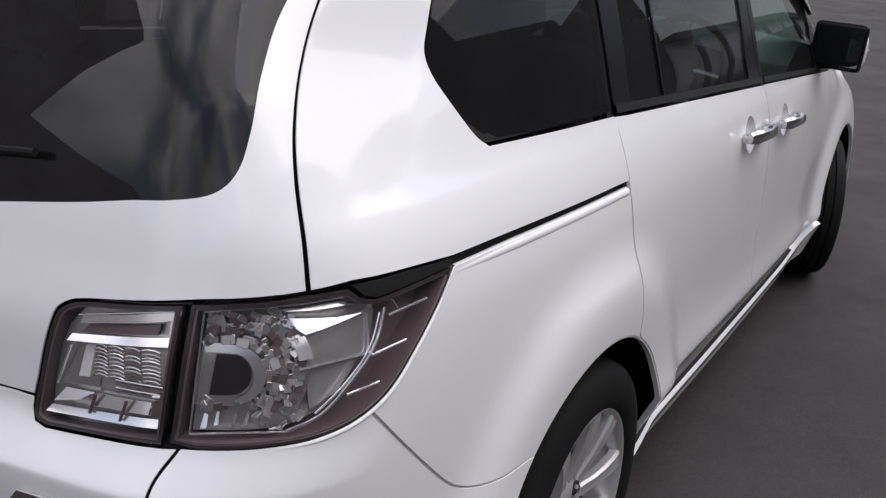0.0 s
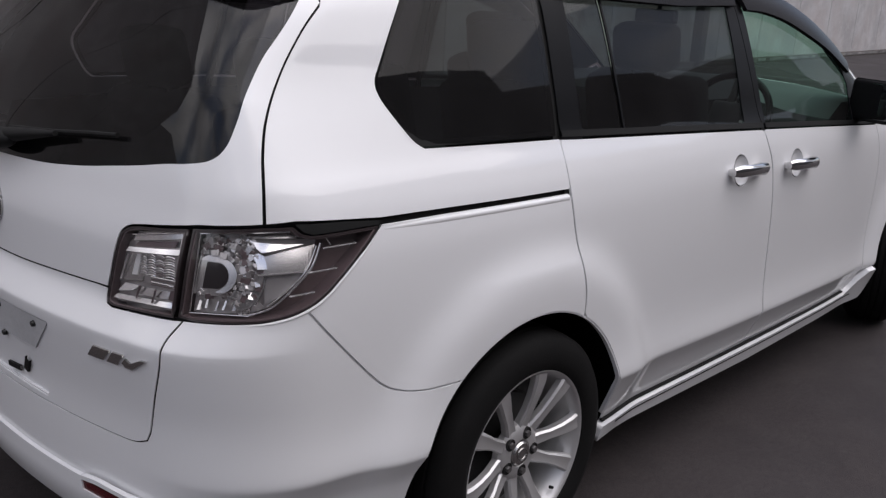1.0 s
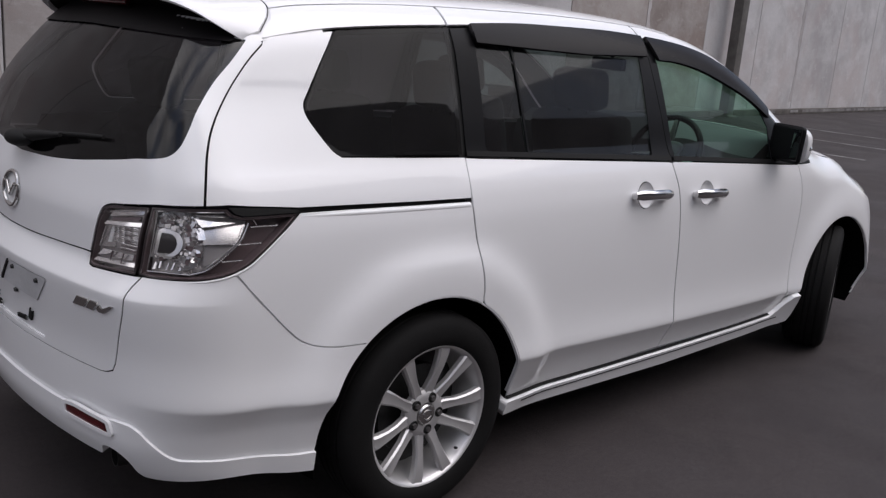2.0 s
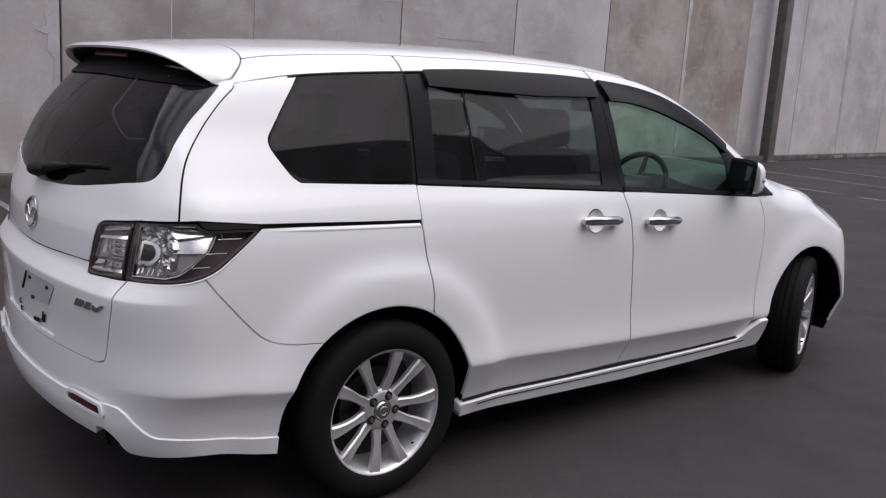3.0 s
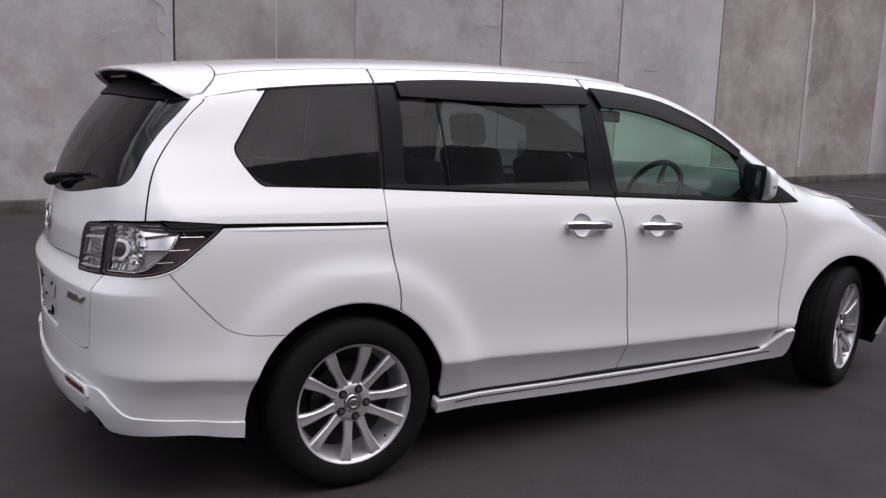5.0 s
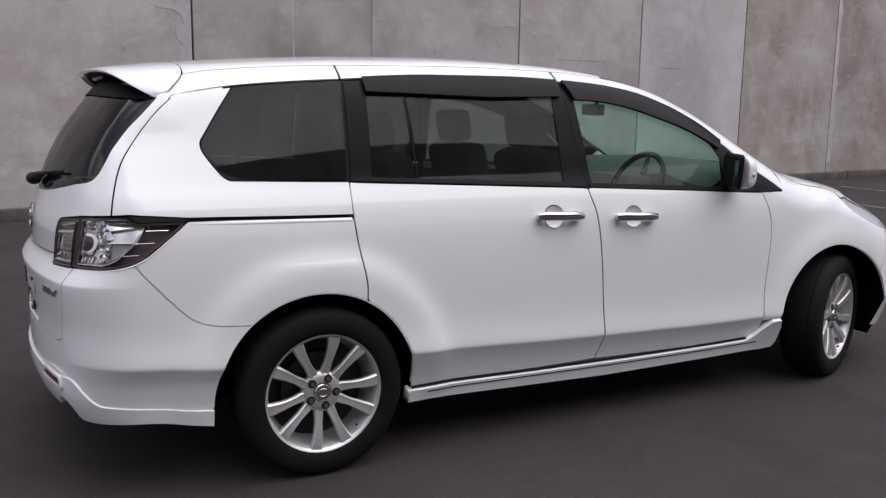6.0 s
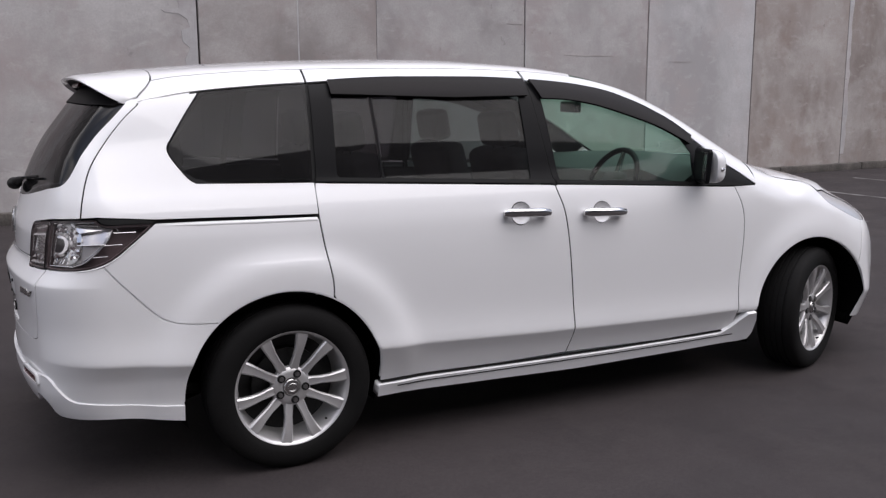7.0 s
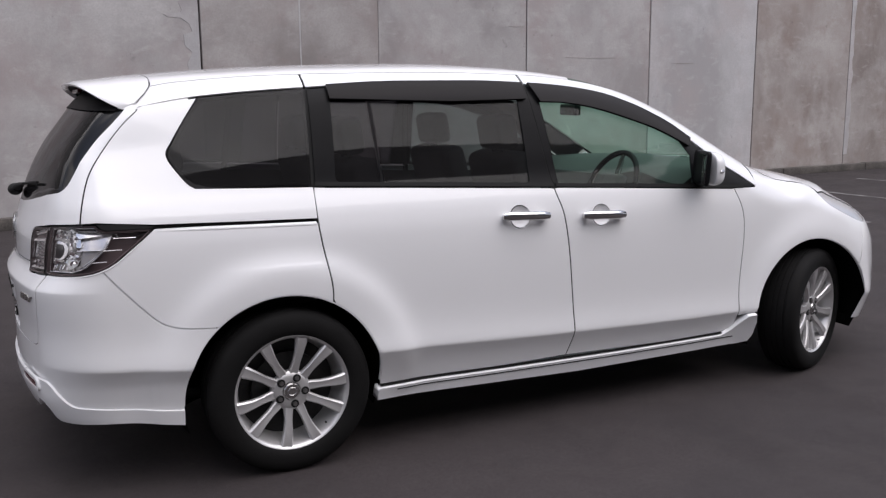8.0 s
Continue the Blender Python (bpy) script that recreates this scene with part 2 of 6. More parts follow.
def body(x, y, z):
    """Signed distance, more or less, from the skin of the car (inside is negative)."""
    y = np.abs(y)
    ring = np.zeros_like(x)
    for ax, lift, edge, soft in ((0.0, 0.030, 0.535, 0.025), (WHEELBASE - 0.04, 0.034, 0.495, 0.034)):
        r = np.hypot(x - ax, z - ARCH_Z)
        fade = 1 - 0.75 * np.clip((0.40 - z) / 0.15, 0, 1) * np.clip((x - 0.33) / 0.16, 0, 1) * (x < 1.0)
        ring = ring + lift * fade / (1 + np.exp(np.clip((r - edge) / soft, -30, 30)))
    up = np.clip((z - 1.08) / 0.27, 0, 1)
    low = np.clip((0.85 - z) / 0.30, 0, 1)
    side = y - (side_z(z - crease_x(x) * low * low * (3 - 2 * low)) + side_x(x) + side_up(x) * up * up * (3 - 2 * up) + ring * np.clip((1.0 - z) / 0.15, 0, 1))
    side = side - 0.017 * np.clip((0.44 - z) / 0.16, 0, 1.3) * np.clip((-0.1 - x) / 0.3, 0, 1)
    rear = rear_z(z) + (0.19 - 0.018 * up) * y * y - x
    front = x - front_z(z) + 0.42 * y * y
    roof = (z - roof_x(x) + roof_c(x) * y * y) * curve_scale(x)
    f = smooth_max(side, rear, 0.20 - 0.110 * np.clip(1 - np.abs(z - 1.27) / 0.26, 0, 1))
    f = smooth_max(f, front, 0.30)
    return smooth_max(f, roof, 0.13)


roof_tilt = curve((-1.0, 1.0), (1.0, 1.0), (1.8, 0.93), (2.2, 0.88), (2.6, 0.9), (2.9, 0.98), (4.0, 0.95))


def curve_scale(x):
    return roof_tilt(x)


def slope(x, y, z, e=0.004):
    """Outward unit normals of the skin."""
    n = np.stack([body(x + e, y, z) - body(x - e, y, z), body(x, y + e, z) - body(x, y - e, z), body(x, y, z + e) - body(x, y, z - e)], -1)
    return n / np.linalg.norm(n, axis=-1, keepdims=True)


def reach(start, way, far):
    """Where rays from inside the body leave it (bisection)."""
    low, high = np.zeros(len(start)), np.full(len(start), float(far))
    for _ in range(34):
        mid = (low + high) / 2
        p = start + way * mid[:, None]
        out = body(p[:, 0], p[:, 1], p[:, 2]) > 0
        high, low = np.where(out, mid, high), np.where(out, low, mid)
    return start + way * ((low + high) / 2)[:, None]


# The unrolled belt of the body: u is x along the side; past PIVOT_X it fans round the tail's corner over TURN_LENGTH, then runs along the tail.
PIVOT_X, PIVOT_Y, TURN_LENGTH = -0.45, -0.45, 0.55

FRONT_X, FRONT_Y, FRONT_TURN = 3.05, -0.40, 0.55
TAIL_MID = PIVOT_X - TURN_LENGTH + PIVOT_Y
NOSE_MID = FRONT_X + FRONT_TURN - FRONT_Y


def flank_all(uz, lift=0.0):
    """Places and normals on the whole belt of the body: tail, right side and nose; past either middle it goes on along the left side."""
    u, z = np.array(uz, float).T
    far = u < TAIL_MID
    u = np.where(far, 2 * TAIL_MID - u, u)
    far2 = u > NOSE_MID
    u = np.where(far2, 2 * NOSE_MID - u, u)
    a = np.clip((PIVOT_X - u) / TURN_LENGTH, 0, 1) * (math.pi / 2) - np.clip((u - FRONT_X) / FRONT_TURN, 0, 1) * (math.pi / 2)
    sx = np.clip(u, PIVOT_X, FRONT_X)
    sy = np.where(u < PIVOT_X - TURN_LENGTH, PIVOT_Y + (PIVOT_X - TURN_LENGTH - u), np.where(u > FRONT_X, FRONT_Y + np.maximum(u - FRONT_X - FRONT_TURN, 0), PIVOT_Y))
    p = reach(np.stack([sx, sy, z], -1), np.stack([-np.sin(a), -np.cos(a), 0 * a], -1), 1.3)
    n = slope(p[:, 0], p[:, 1], p[:, 2])
    flip = np.where(far | far2, -1.0, 1.0)
    p[:, 1] *= flip
    n[:, 1] *= flip
    return p + n * lift, n


def top_all(xy, lift=0.0):
    """Places and normals on the roof, the screen and the bonnet, over (x, y)."""
    x, y = np.array(xy, float).T
    p = reach(np.stack([x, y, np.full(len(x), 0.55)], -1), np.tile((0.0, 0.0, 1.0), (len(x), 1)), 1.4)
    n = slope(p[:, 0], p[:, 1], p[:, 2])
    return p + n * lift, n


def inside(points, poly):
    x, y = points[:, 0][:, None], points[:, 1][:, None]
    a, b = poly, np.roll(poly, -1, 0)
    cross = (a[:, 1] > y) != (b[:, 1] > y)
    at = (b[:, 0] - a[:, 0]) * (y - a[:, 1]) / np.where(b[:, 1] == a[:, 1], 1e-12, b[:, 1] - a[:, 1]) + a[:, 0]
    return ((cross & (x < at)).sum(1) % 2) == 1


def bend(*pts, n=6):
    """An open smooth line through the points."""
    p = np.array(pts, float)
    q = np.vstack([2 * p[0] - p[1], p, 2 * p[-1] - p[-2]])
    out = []
    for i in range(1, len(q) - 2):
        for t in np.linspace(0, 1, n, endpoint=False):
            out.append(tuple(0.5 * (2 * q[i] + (q[i + 1] - q[i - 1]) * t + (2 * q[i - 1] - 5 * q[i] + 4 * q[i + 1] - q[i + 2]) * t * t
                                    + (3 * q[i] - q[i - 1] - 3 * q[i + 1] + q[i + 2]) * t ** 3)))
    return out + [tuple(p[-1])]


def rounded(pts, r, n=5):
    """A closed outline with its corners rounded."""
    p, out = np.array(pts, float), []
    for i in range(len(p)):
        a, b, c = p[i - 1], p[i], p[(i + 1) % len(p)]
        d, e = a - b, c - b
        k = min(r, 0.45 * np.linalg.norm(d), 0.45 * np.linalg.norm(e))
        s, f = b + d / np.linalg.norm(d) * k, b + e / np.linalg.norm(e) * k
        out += [tuple((1 - t) ** 2 * s + 2 * t * (1 - t) * b + t * t * f) for t in np.linspace(0, 1, n)]
    return out


def dense(poly, step):
    out, p = [], np.array(poly, float)
    for a, b in zip(p, np.roll(p, -1, 0)):
        k = max(1, int(np.ceil(np.linalg.norm(b - a) / step)))
        out += [a + (b - a) * i / k for i in range(k)]
    keep = [out[0]]
    for v in out[1:]:
        if np.linalg.norm(v - keep[-1]) > 1e-4:
            keep.append(v)
    if np.linalg.norm(keep[0] - keep[-1]) < 1e-4:
        keep.pop()
    return np.array(keep)


def shrink(poly, gap):
    p = np.array(poly, float)
    area = np.sum(p[:, 0] * np.roll(p[:, 1], -1) - np.roll(p[:, 0], -1) * p[:, 1])
    a, b = p - np.roll(p, 1, 0), np.roll(p, -1, 0) - p
    a, b = a / np.linalg.norm(a, axis=1)[:, None], b / np.linalg.norm(b, axis=1)[:, None]
    na, nb = np.stack([-a[:, 1], a[:, 0]], 1), np.stack([-b[:, 1], b[:, 0]], 1)
    m = na + nb
    m = m / np.maximum((m * m).sum(1), 0.6)[:, None] * 2
    return p + m * gap * (1 if area > 0 else -1)


def finish(name, verts, faces, mat, parent=None, label="", normals=None, smooth=True, matrix=None):
    me = bpy.data.meshes.new(name)
    me.from_pydata([tuple(v) for v in verts], [], [tuple(int(i) for i in f) for f in faces])
    me.materials.append(mat)
    me.validate()
    if smooth:
        me.shade_smooth()
    if normals is not None:
        me.normals_split_custom_set_from_vertices([tuple(float(c) for c in n) for n in normals])
    ob = new(name, me)
    if parent is not None:
        ob.parent = parent
    if matrix is not None:
        ob.matrix_basis = matrix
    if label:
        ob["label"] = label
    return ob


def part(name, bm, mat, parent=None, label="", smooth=True, matrix=None):
    """Links a bmesh as one mesh object under a thing or a part."""
    me = bpy.data.meshes.new(name)
    bmesh.ops.recalc_face_normals(bm, faces=bm.faces)
    bm.to_mesh(me)
    bm.free()
    me.materials.append(mat)
    if smooth:
        me.shade_smooth()
        me.set_sharp_from_angle(angle=radians(38))
    ob = new(name, me)
    if parent is not None:
        ob.parent = parent
    if matrix is not None:
        ob.matrix_basis = matrix
    if label:
        ob["label"] = label
    return ob


def panel(name, outline, mat, parent, label="", surface=flank_all, holes=(), step=0.03, lift=0.0, lip=0.003, gap=0.0027, mirrored=False, back=False):
    """A sheet pressed to the body's shape inside an outline, its edges turned in by lip. mirrored: its twin on the left side too."""
    from mathutils.geometry import delaunay_2d_cdt
    rings = [shrink(dense(outline, step), gap)] + [shrink(dense(h, step), -gap) for h in holes]
    low, high = rings[0].min(0), rings[0].max(0)
    gx, gy = np.meshgrid(np.arange(low[0] + step / 2, high[0], step), np.arange(low[1] + step / 2, high[1], step))
    grid = np.stack([gx.ravel(), gy.ravel()], 1)
    if surface is flank_all and high[1] - low[1] > 0.12:
        along_u = np.arange(low[0], high[0], step)
        base = 0.431 + crease_x(np.clip(along_u, -0.9, 3.2))
        for _ in range(3):
            base = 0.431 + crease_x(np.clip(flank_all(np.stack([along_u, base], 1))[0][:, 0], -0.9, 3.2))
        ledge = np.full_like(along_u, 0.806)
        lines = [np.stack([along_u, base + d], 1) for d in (-0.014, -0.006, 0.0, 0.006, 0.014)]
        lines += [np.stack([along_u, ledge + d], 1)[along_u < -0.5] for d in (-0.012, -0.005, 0.0, 0.005, 0.012, 0.035)]
        near_line = np.min([np.abs(grid[:, 1] - np.interp(grid[:, 0], along_u, base)), np.where(grid[:, 0] < -0.5, np.abs(grid[:, 1] - 0.815), 9)], 0)
        grid = np.vstack([grid[near_line > 0.022], *lines])
    ok = inside(grid, rings[0])
    for h in rings[1:]:
        ok &= ~inside(grid, h)
    edge = np.vstack(rings)
    grid = grid[ok]
    if len(grid):
        near = np.array([np.min(((edge - g) ** 2).sum(1)) for g in grid])
        grid = grid[near > (0.2 * step) ** 2]
    flat = np.vstack([edge, grid]) if len(grid) else edge
    edges, at = [], 0
    for r in rings:
        edges += [(at + i, at + (i + 1) % len(r)) for i in range(len(r))]
        at += len(r)
    vs, _, fs, *_ = delaunay_2d_cdt([Vector(v) for v in flat], edges, [], 0, 1e-7)
    vs = np.array([(v[0], v[1]) for v in vs])
    fs = [f for f in fs if len(f) == 3]
    mid = np.array([vs[list(f)].mean(0) for f in fs])
    ok = inside(mid, rings[0])
    for h in rings[1:]:
        ok &= ~inside(mid, h)
    fs = [f for f, k in zip(fs, ok) if k]
    p, n = surface(vs, lift)
    a, b, c = (p[[f[k] for f in fs]] for k in range(3))
    if np.sum(np.cross(b - a, c - a) * n[[f[0] for f in fs]]) < 0:
        fs = [f[::-1] for f in fs]
    count = {}
    for f in fs:
        for i in range(3):
            e = (f[i], f[(i + 1) % 3])
            count[frozenset(e)] = None if frozenset(e) in count else e
    rim = [e for e in count.values() if e]
    verts, normals, faces = [*p], [*n], [*fs]
    if lip:
        index = {}
        for e in rim:
            for i in e:
                if i not in index:
                    index[i] = len(verts)
                    verts += [p[i], p[i] - n[i] * lip]
                    normals += [n[i], n[i]]
        for i, j in rim:
            faces.append((index[j], index[i], index[i] + 1, index[j] + 1))
            out = np.cross(p[j] - p[i], n[i])
            out = out / (np.linalg.norm(out) + 1e-9)
            for k in (i, j):
                normals[index[k]] = n[k] * 0.5 + out * 0.86
                normals[index[k] + 1] = out
    if back:
        k = len(verts)
        verts += [q - m * lip for q, m in zip(p, n)]
        normals += [-m for m in n]
        faces += [tuple(i + k for i in f[::-1]) for f in fs]
    ob = finish(name, verts, faces, mat, parent, label, normals)
    if mirrored:
        flip = np.array((1, -1, 1))
        finish(name, [v * flip for v in verts], [f[::-1] for f in faces], mat, parent, label, [m * flip for m in normals])
    return ob


def ribbon(name, line, width, mat, parent, lift=-0.014, surface=flank_all, thick=0.004, mirrored=False):
    """A strip along a line of the body, such as the rubber behind a gap."""
    c = []
    for a, b in zip(line[:-1], line[1:]):
        k = max(1, int(np.ceil(math.dist(a, b) / 0.03)))
        c += [np.array(a) + (np.array(b) - np.array(a)) * i / k for i in range(k)]
    c = np.array(c + [np.array(line[-1])])
    d = np.gradient(c, axis=0)
    d = d / np.linalg.norm(d, axis=1)[:, None]
    s = np.stack([-d[:, 1], d[:, 0]], 1) * width / 2
    p1, n1 = surface(c + s, lift)
    p2, n2 = surface(c - s, lift)
    k = len(c)
    verts = [*p1, *p2, *(p1 - n1 * thick), *(p2 - n2 * thick)]
    faces = []
    for i in range(k - 1):
        for q in ((0, 1, 3, 2), (0, 4, 5, 1), (2, 3, 7, 6)):
            idx = [i, i + 1, i + k, i + k + 1, i + 2 * k, i + 2 * k + 1, i + 3 * k, i + 3 * k + 1]
            faces.append([idx[v] for v in q])
    bm = bmesh.new()
    bv = [bm.verts.new(v) for v in verts]
    for f in faces:
        bm.faces.new([bv[i] for i in f])
    ob = part(name, bm, mat, parent)
    if mirrored:
        bm = bmesh.new()
        bv = [bm.verts.new((v[0], -v[1], v[2])) for v in verts]
        for f in faces:
            bm.faces.new([bv[i] for i in f])
        part(name, bm, mat, parent)
    return ob


def box_into(bm, size, m, bevel=0.0, segments=2):
    got = bmesh.ops.create_cube(bm, size=1.0, matrix=m @ Matrix.Diagonal((*size, 1)))
    if bevel:
        edges = {e for v in got["verts"] for e in v.link_edges}
        bmesh.ops.bevel(bm, geom=list(edges), offset=bevel, segments=segments, affect="EDGES", profile=0.6)


def tube_into(bm, pts, radius, sides=10, closed=False, flat=1.0, cap=True):
    """A round bar along points; radius may be a list. flat: its height over its width."""
    pts = [Vector(p) for p in pts]
    radii = radius if isinstance(radius, (list, tuple)) else [radius] * len(pts)
    rings, k = [], len(pts)
    for i, p in enumerate(pts):
        d = (pts[(i + 1) % k] - pts[i - 1]) if closed else (pts[min(i + 1, k - 1)] - pts[max(i - 1, 0)])
        d.normalize()
        ref = Vector((0, 0, 1)) if abs(d.z) < 0.9 else Vector((1, 0, 0))
        a = d.cross(ref).normalized()
        b = a.cross(d).normalized()
        rings.append([bm.verts.new(p + a * math.cos(t) * radii[i] + b * math.sin(t) * radii[i] * flat) for t in [2 * math.pi * j / sides for j in range(sides)]])
    for i in range(k if closed else k - 1):
        r, s = rings[i], rings[(i + 1) % k]
        for j in range(sides):
            bm.faces.new((r[j], r[(j + 1) % sides], s[(j + 1) % sides], s[j]))
    if cap and not closed:
        bm.faces.new(rings[0][::-1])
        bm.faces.new(rings[-1])


def turned_into(bm, profile, sides=64, arc=(0.0, 2 * math.pi)):
    """A body turned round the y axis from (radius, y) points."""
    full = arc[1] - arc[0] > 6.28
    k = sides if full else sides + 1
    rings = [[bm.verts.new((r * math.cos(arc[0] + (arc[1] - arc[0]) * j / sides), y, r * math.sin(arc[0] + (arc[1] - arc[0]) * j / sides))) for j in range(k)] for r, y in profile]
    for a, b in zip(rings[:-1], rings[1:]):
        for j in range(sides):
            bm.faces.new((a[j], a[(j + 1) % k], b[(j + 1) % k], b[j]))

# ---- the car ----
car = new("minivan")
tagged(car, "pearl-white seven-seat minivan with dark privacy glass on asphalt", "car")

window_top = curve((-0.50, 1.47), (-0.279, 1.508), (0.161, 1.543), (0.566, 1.563), (0.923, 1.565), (1.2, 1.556), (1.42, 1.540), (1.55, 1.522), (1.65, 1.502), (1.75, 1.470), (1.83, 1.441),
                   (1.91, 1.404), (1.985, 1.368), (2.06, 1.320), (2.164, 1.248), (2.30, 1.153), (2.40, 1.094), (2.49, 1.036))
belt = curve((-0.33, 1.174), (0.136, 1.152), (1.264, 1.095), (1.97, 1.057), (2.3, 1.038), (2.49, 1.030))


def along(line, a, b, step=0.05, drop=0.0):
    k = max(2, int(abs(b - a) / step) + 1)
    return [(float(x), float(line(x)) - drop) for x in np.linspace(a, b, k)]


def arc(cx, cz, r, a, b, n=22):
    return [(cx + r * math.cos(radians(t)), cz + r * math.sin(radians(t))) for t in np.linspace(a, b, n)]


def nose_u(line):
    """u for places given by x, where the nose begins to turn."""
    return [(x if x < FRONT_X else FRONT_X + math.atan2(x - FRONT_X, 0.46) / (math.pi / 2) * FRONT_TURN, z) for x, z in line]


REAR_ARCH, FRONT_ARCH = (-0.018, 0.335, 0.402), (2.888, 0.323, 0.416)
HATCH_EDGE = bend((-0.500, 1.478), (-0.592, 1.420), (-0.649, 1.360), (-0.682, 1.300), (-0.698, 1.240), (-0.701, 1.180), (-0.697, 1.110), (-0.695, 1.053))
SLIDE_EDGE = bend((0.161, 1.543), (0.148, 1.35), (0.136, 1.153), (0.137, 1.010), (0.156, 0.870), (0.173, 0.758), (0.174, 0.690))
DOOR_EDGE = bend((1.205, 1.555), (1.232, 1.32), (1.264, 1.092), (1.297, 0.980), (1.321, 0.825), (1.343, 0.587), (1.352, 0.400), (1.335, 0.296))
FENDER_EDGE = bend((2.334, 1.036), (2.386, 0.914), (2.394, 0.769), (2.372, 0.537), (2.366, 0.372))
BUMPER_EDGE = bend((-0.634, 0.884), (-0.581, 0.801), (-0.508, 0.702), (-0.462, 0.662), (-0.40, 0.647), (-0.292, 0.640))
LAMP_LOW = bend((-0.483, 1.030), (-0.565, 0.945), (-0.606, 0.904), (-0.643, 0.881), (-0.683, 0.869), (-0.729, 0.865), (-0.812, 0.862))
HATCH_LOW = bend((-0.812, 0.862), (-0.833, 0.819), (-0.840, 0.765), (-0.856, 0.683), (-0.868, 0.612)) + bend((-0.876, 0.590), (-0.905, 0.577), (-0.959, 0.574), (-1.144, 0.571), (TAIL_MID, 0.566))
HATCH_MID = bend((-0.969, 0.886), (-1.141, 0.880), (-1.30, 0.873), (TAIL_MID, 0.870))


def both(line):
    """A line from the right to the tail's middle, and back along the left."""
    return list(line) + [(2 * TAIL_MID - u, z) for u, z in reversed(line[:-1])]


def cut(line, low=None, high=None):
    return [q for q in line if (low is None or q[1] >= low) and (high is None or q[1] <= high)]


CUPS = ((1.066, 0.974), (1.503, 0.955))


def ring_of(cu, cz, ru, rz, a=0.0, b=360.0, n=30):
    return [(cu + ru * math.cos(radians(t)), cz + rz * math.sin(radians(t))) for t in np.linspace(a, b, n)]


# tailgate
REAR_GLASS = bend((-0.614, 1.462), (-0.664, 1.412), (-0.713, 1.355), (-0.738, 1.295), (-0.750, 1.235), (-0.763, 1.192), (-0.785, 1.169), (-0.825, 1.159), (-0.866, 1.153), (-0.93, 1.140), (-1.03, 1.123), (-1.12, 1.111), (-1.25, 1.099), (TAIL_MID, 1.090))
glass_ring = both(REAR_GLASS)
gate_top = [(-0.560, 1.480), (-0.85, 1.512), (-1.15, 1.520), (TAIL_MID, 1.520)]
GATE_CORNER = bend((-0.902, 1.028), (-0.922, 1.023), (-0.936, 1.014), (-0.944, 1.000), (-0.955, 0.955), n=4)
gate_right = HATCH_EDGE[2:] + [(-0.79, 1.047)] + GATE_CORNER + HATCH_MID
gate_ring = both(gate_right) + [(2 * TAIL_MID - u, z) for u, z in gate_top][:-1] + gate_top[::-1]
tailgate = panel("tailgate", gate_ring, PAINT, car, holes=[glass_ring + [(2 * TAIL_MID + 0.84, 1.476), (TAIL_MID, 1.492), (-0.84, 1.476)]], step=0.028)
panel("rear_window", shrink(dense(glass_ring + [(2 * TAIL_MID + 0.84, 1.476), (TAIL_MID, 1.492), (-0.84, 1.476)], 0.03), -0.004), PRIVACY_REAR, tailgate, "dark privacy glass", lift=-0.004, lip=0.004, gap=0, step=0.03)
low_ring = both(HATCH_LOW[:]) + both([(-0.83, 0.860), (-0.955, 0.851), (-0.968, 0.855), (-0.973, 0.868), (-0.971, 0.884)] + HATCH_MID[1:])[::-1]
plate_ring = rounded([(-1.120, 0.778), (-1.165, 0.586), (2 * TAIL_MID + 1.165, 0.586), (2 * TAIL_MID + 1.120, 0.778)], 0.010)
lower_gate = panel("tailgate_lower_panel", low_ring, PAINT, tailgate, holes=[plate_ring], step=0.025, gap=0.0020)
panel("plate_recess", shrink(dense(plate_ring, 0.03), -0.002), PAINT, tailgate, "empty white number plate recess", lift=-0.007, lip=0.0, gap=0)
ribbon("recess_edge", plate_ring + plate_ring[:1], 0.005, PAINT, tailgate, lift=-0.0015, thick=0.007)
ribbon("tailgate_seal", HATCH_EDGE, 0.04, SEAL, tailgate, mirrored=True)
ribbon("tailgate_seal", HATCH_LOW, 0.04, SEAL, tailgate, mirrored=True)
ribbon("tailgate_seal", both(HATCH_MID), 0.03, SEAL, tailgate)

# rear bumper and its lower skirt
LIP_TOP = bend((-0.420, 0.323), (-0.55, 0.338), (-0.695, 0.358), (-0.748, 0.368), (-0.788, 0.410), (-0.816, 0.443), (-0.857, 0.453), (-1.034, 0.438), (TAIL_MID, 0.436))
LIP_LOW = bend((-0.420, 0.262), (-0.535, 0.281), (-0.65, 0.294), (-0.79, 0.295), (-0.822, 0.305), (-0.842, 0.342), (-0.866, 0.364), (-0.890, 0.369), (-0.907, 0.362), (-0.916, 0.337), (-0.945, 0.331), (-1.15, 0.331), (TAIL_MID, 0.330))
bumper_right = arc(*REAR_ARCH, 181.6, 131.4) + BUMPER_EDGE[::-1] + LAMP_LOW[17:] + HATCH_LOW[1:]
bumper_ring = both(bumper_right) + both(LIP_TOP)[::-1]
bumper = panel("rear_bumper", bumper_ring, PAINT, car, step=0.028, gap=0.0016)
panel("rear_skirt", both(LIP_TOP) + both(LIP_LOW)[::-1], PAINT, bumper, lift=0.009, lip=0.05, step=0.022, gap=0.0)
ribbon("bumper_seal", BUMPER_EDGE, 0.03, PAINT, bumper, lift=-0.005, mirrored=True)
reflector_ring = [(-1.026, 0.436), (-0.985, 0.442), (-0.886, 0.439), (-0.880, 0.417), (-1.022, 0.418)]
rear_skirt_edge = list(map(tuple, shrink(reflector_ring, -0.004)))
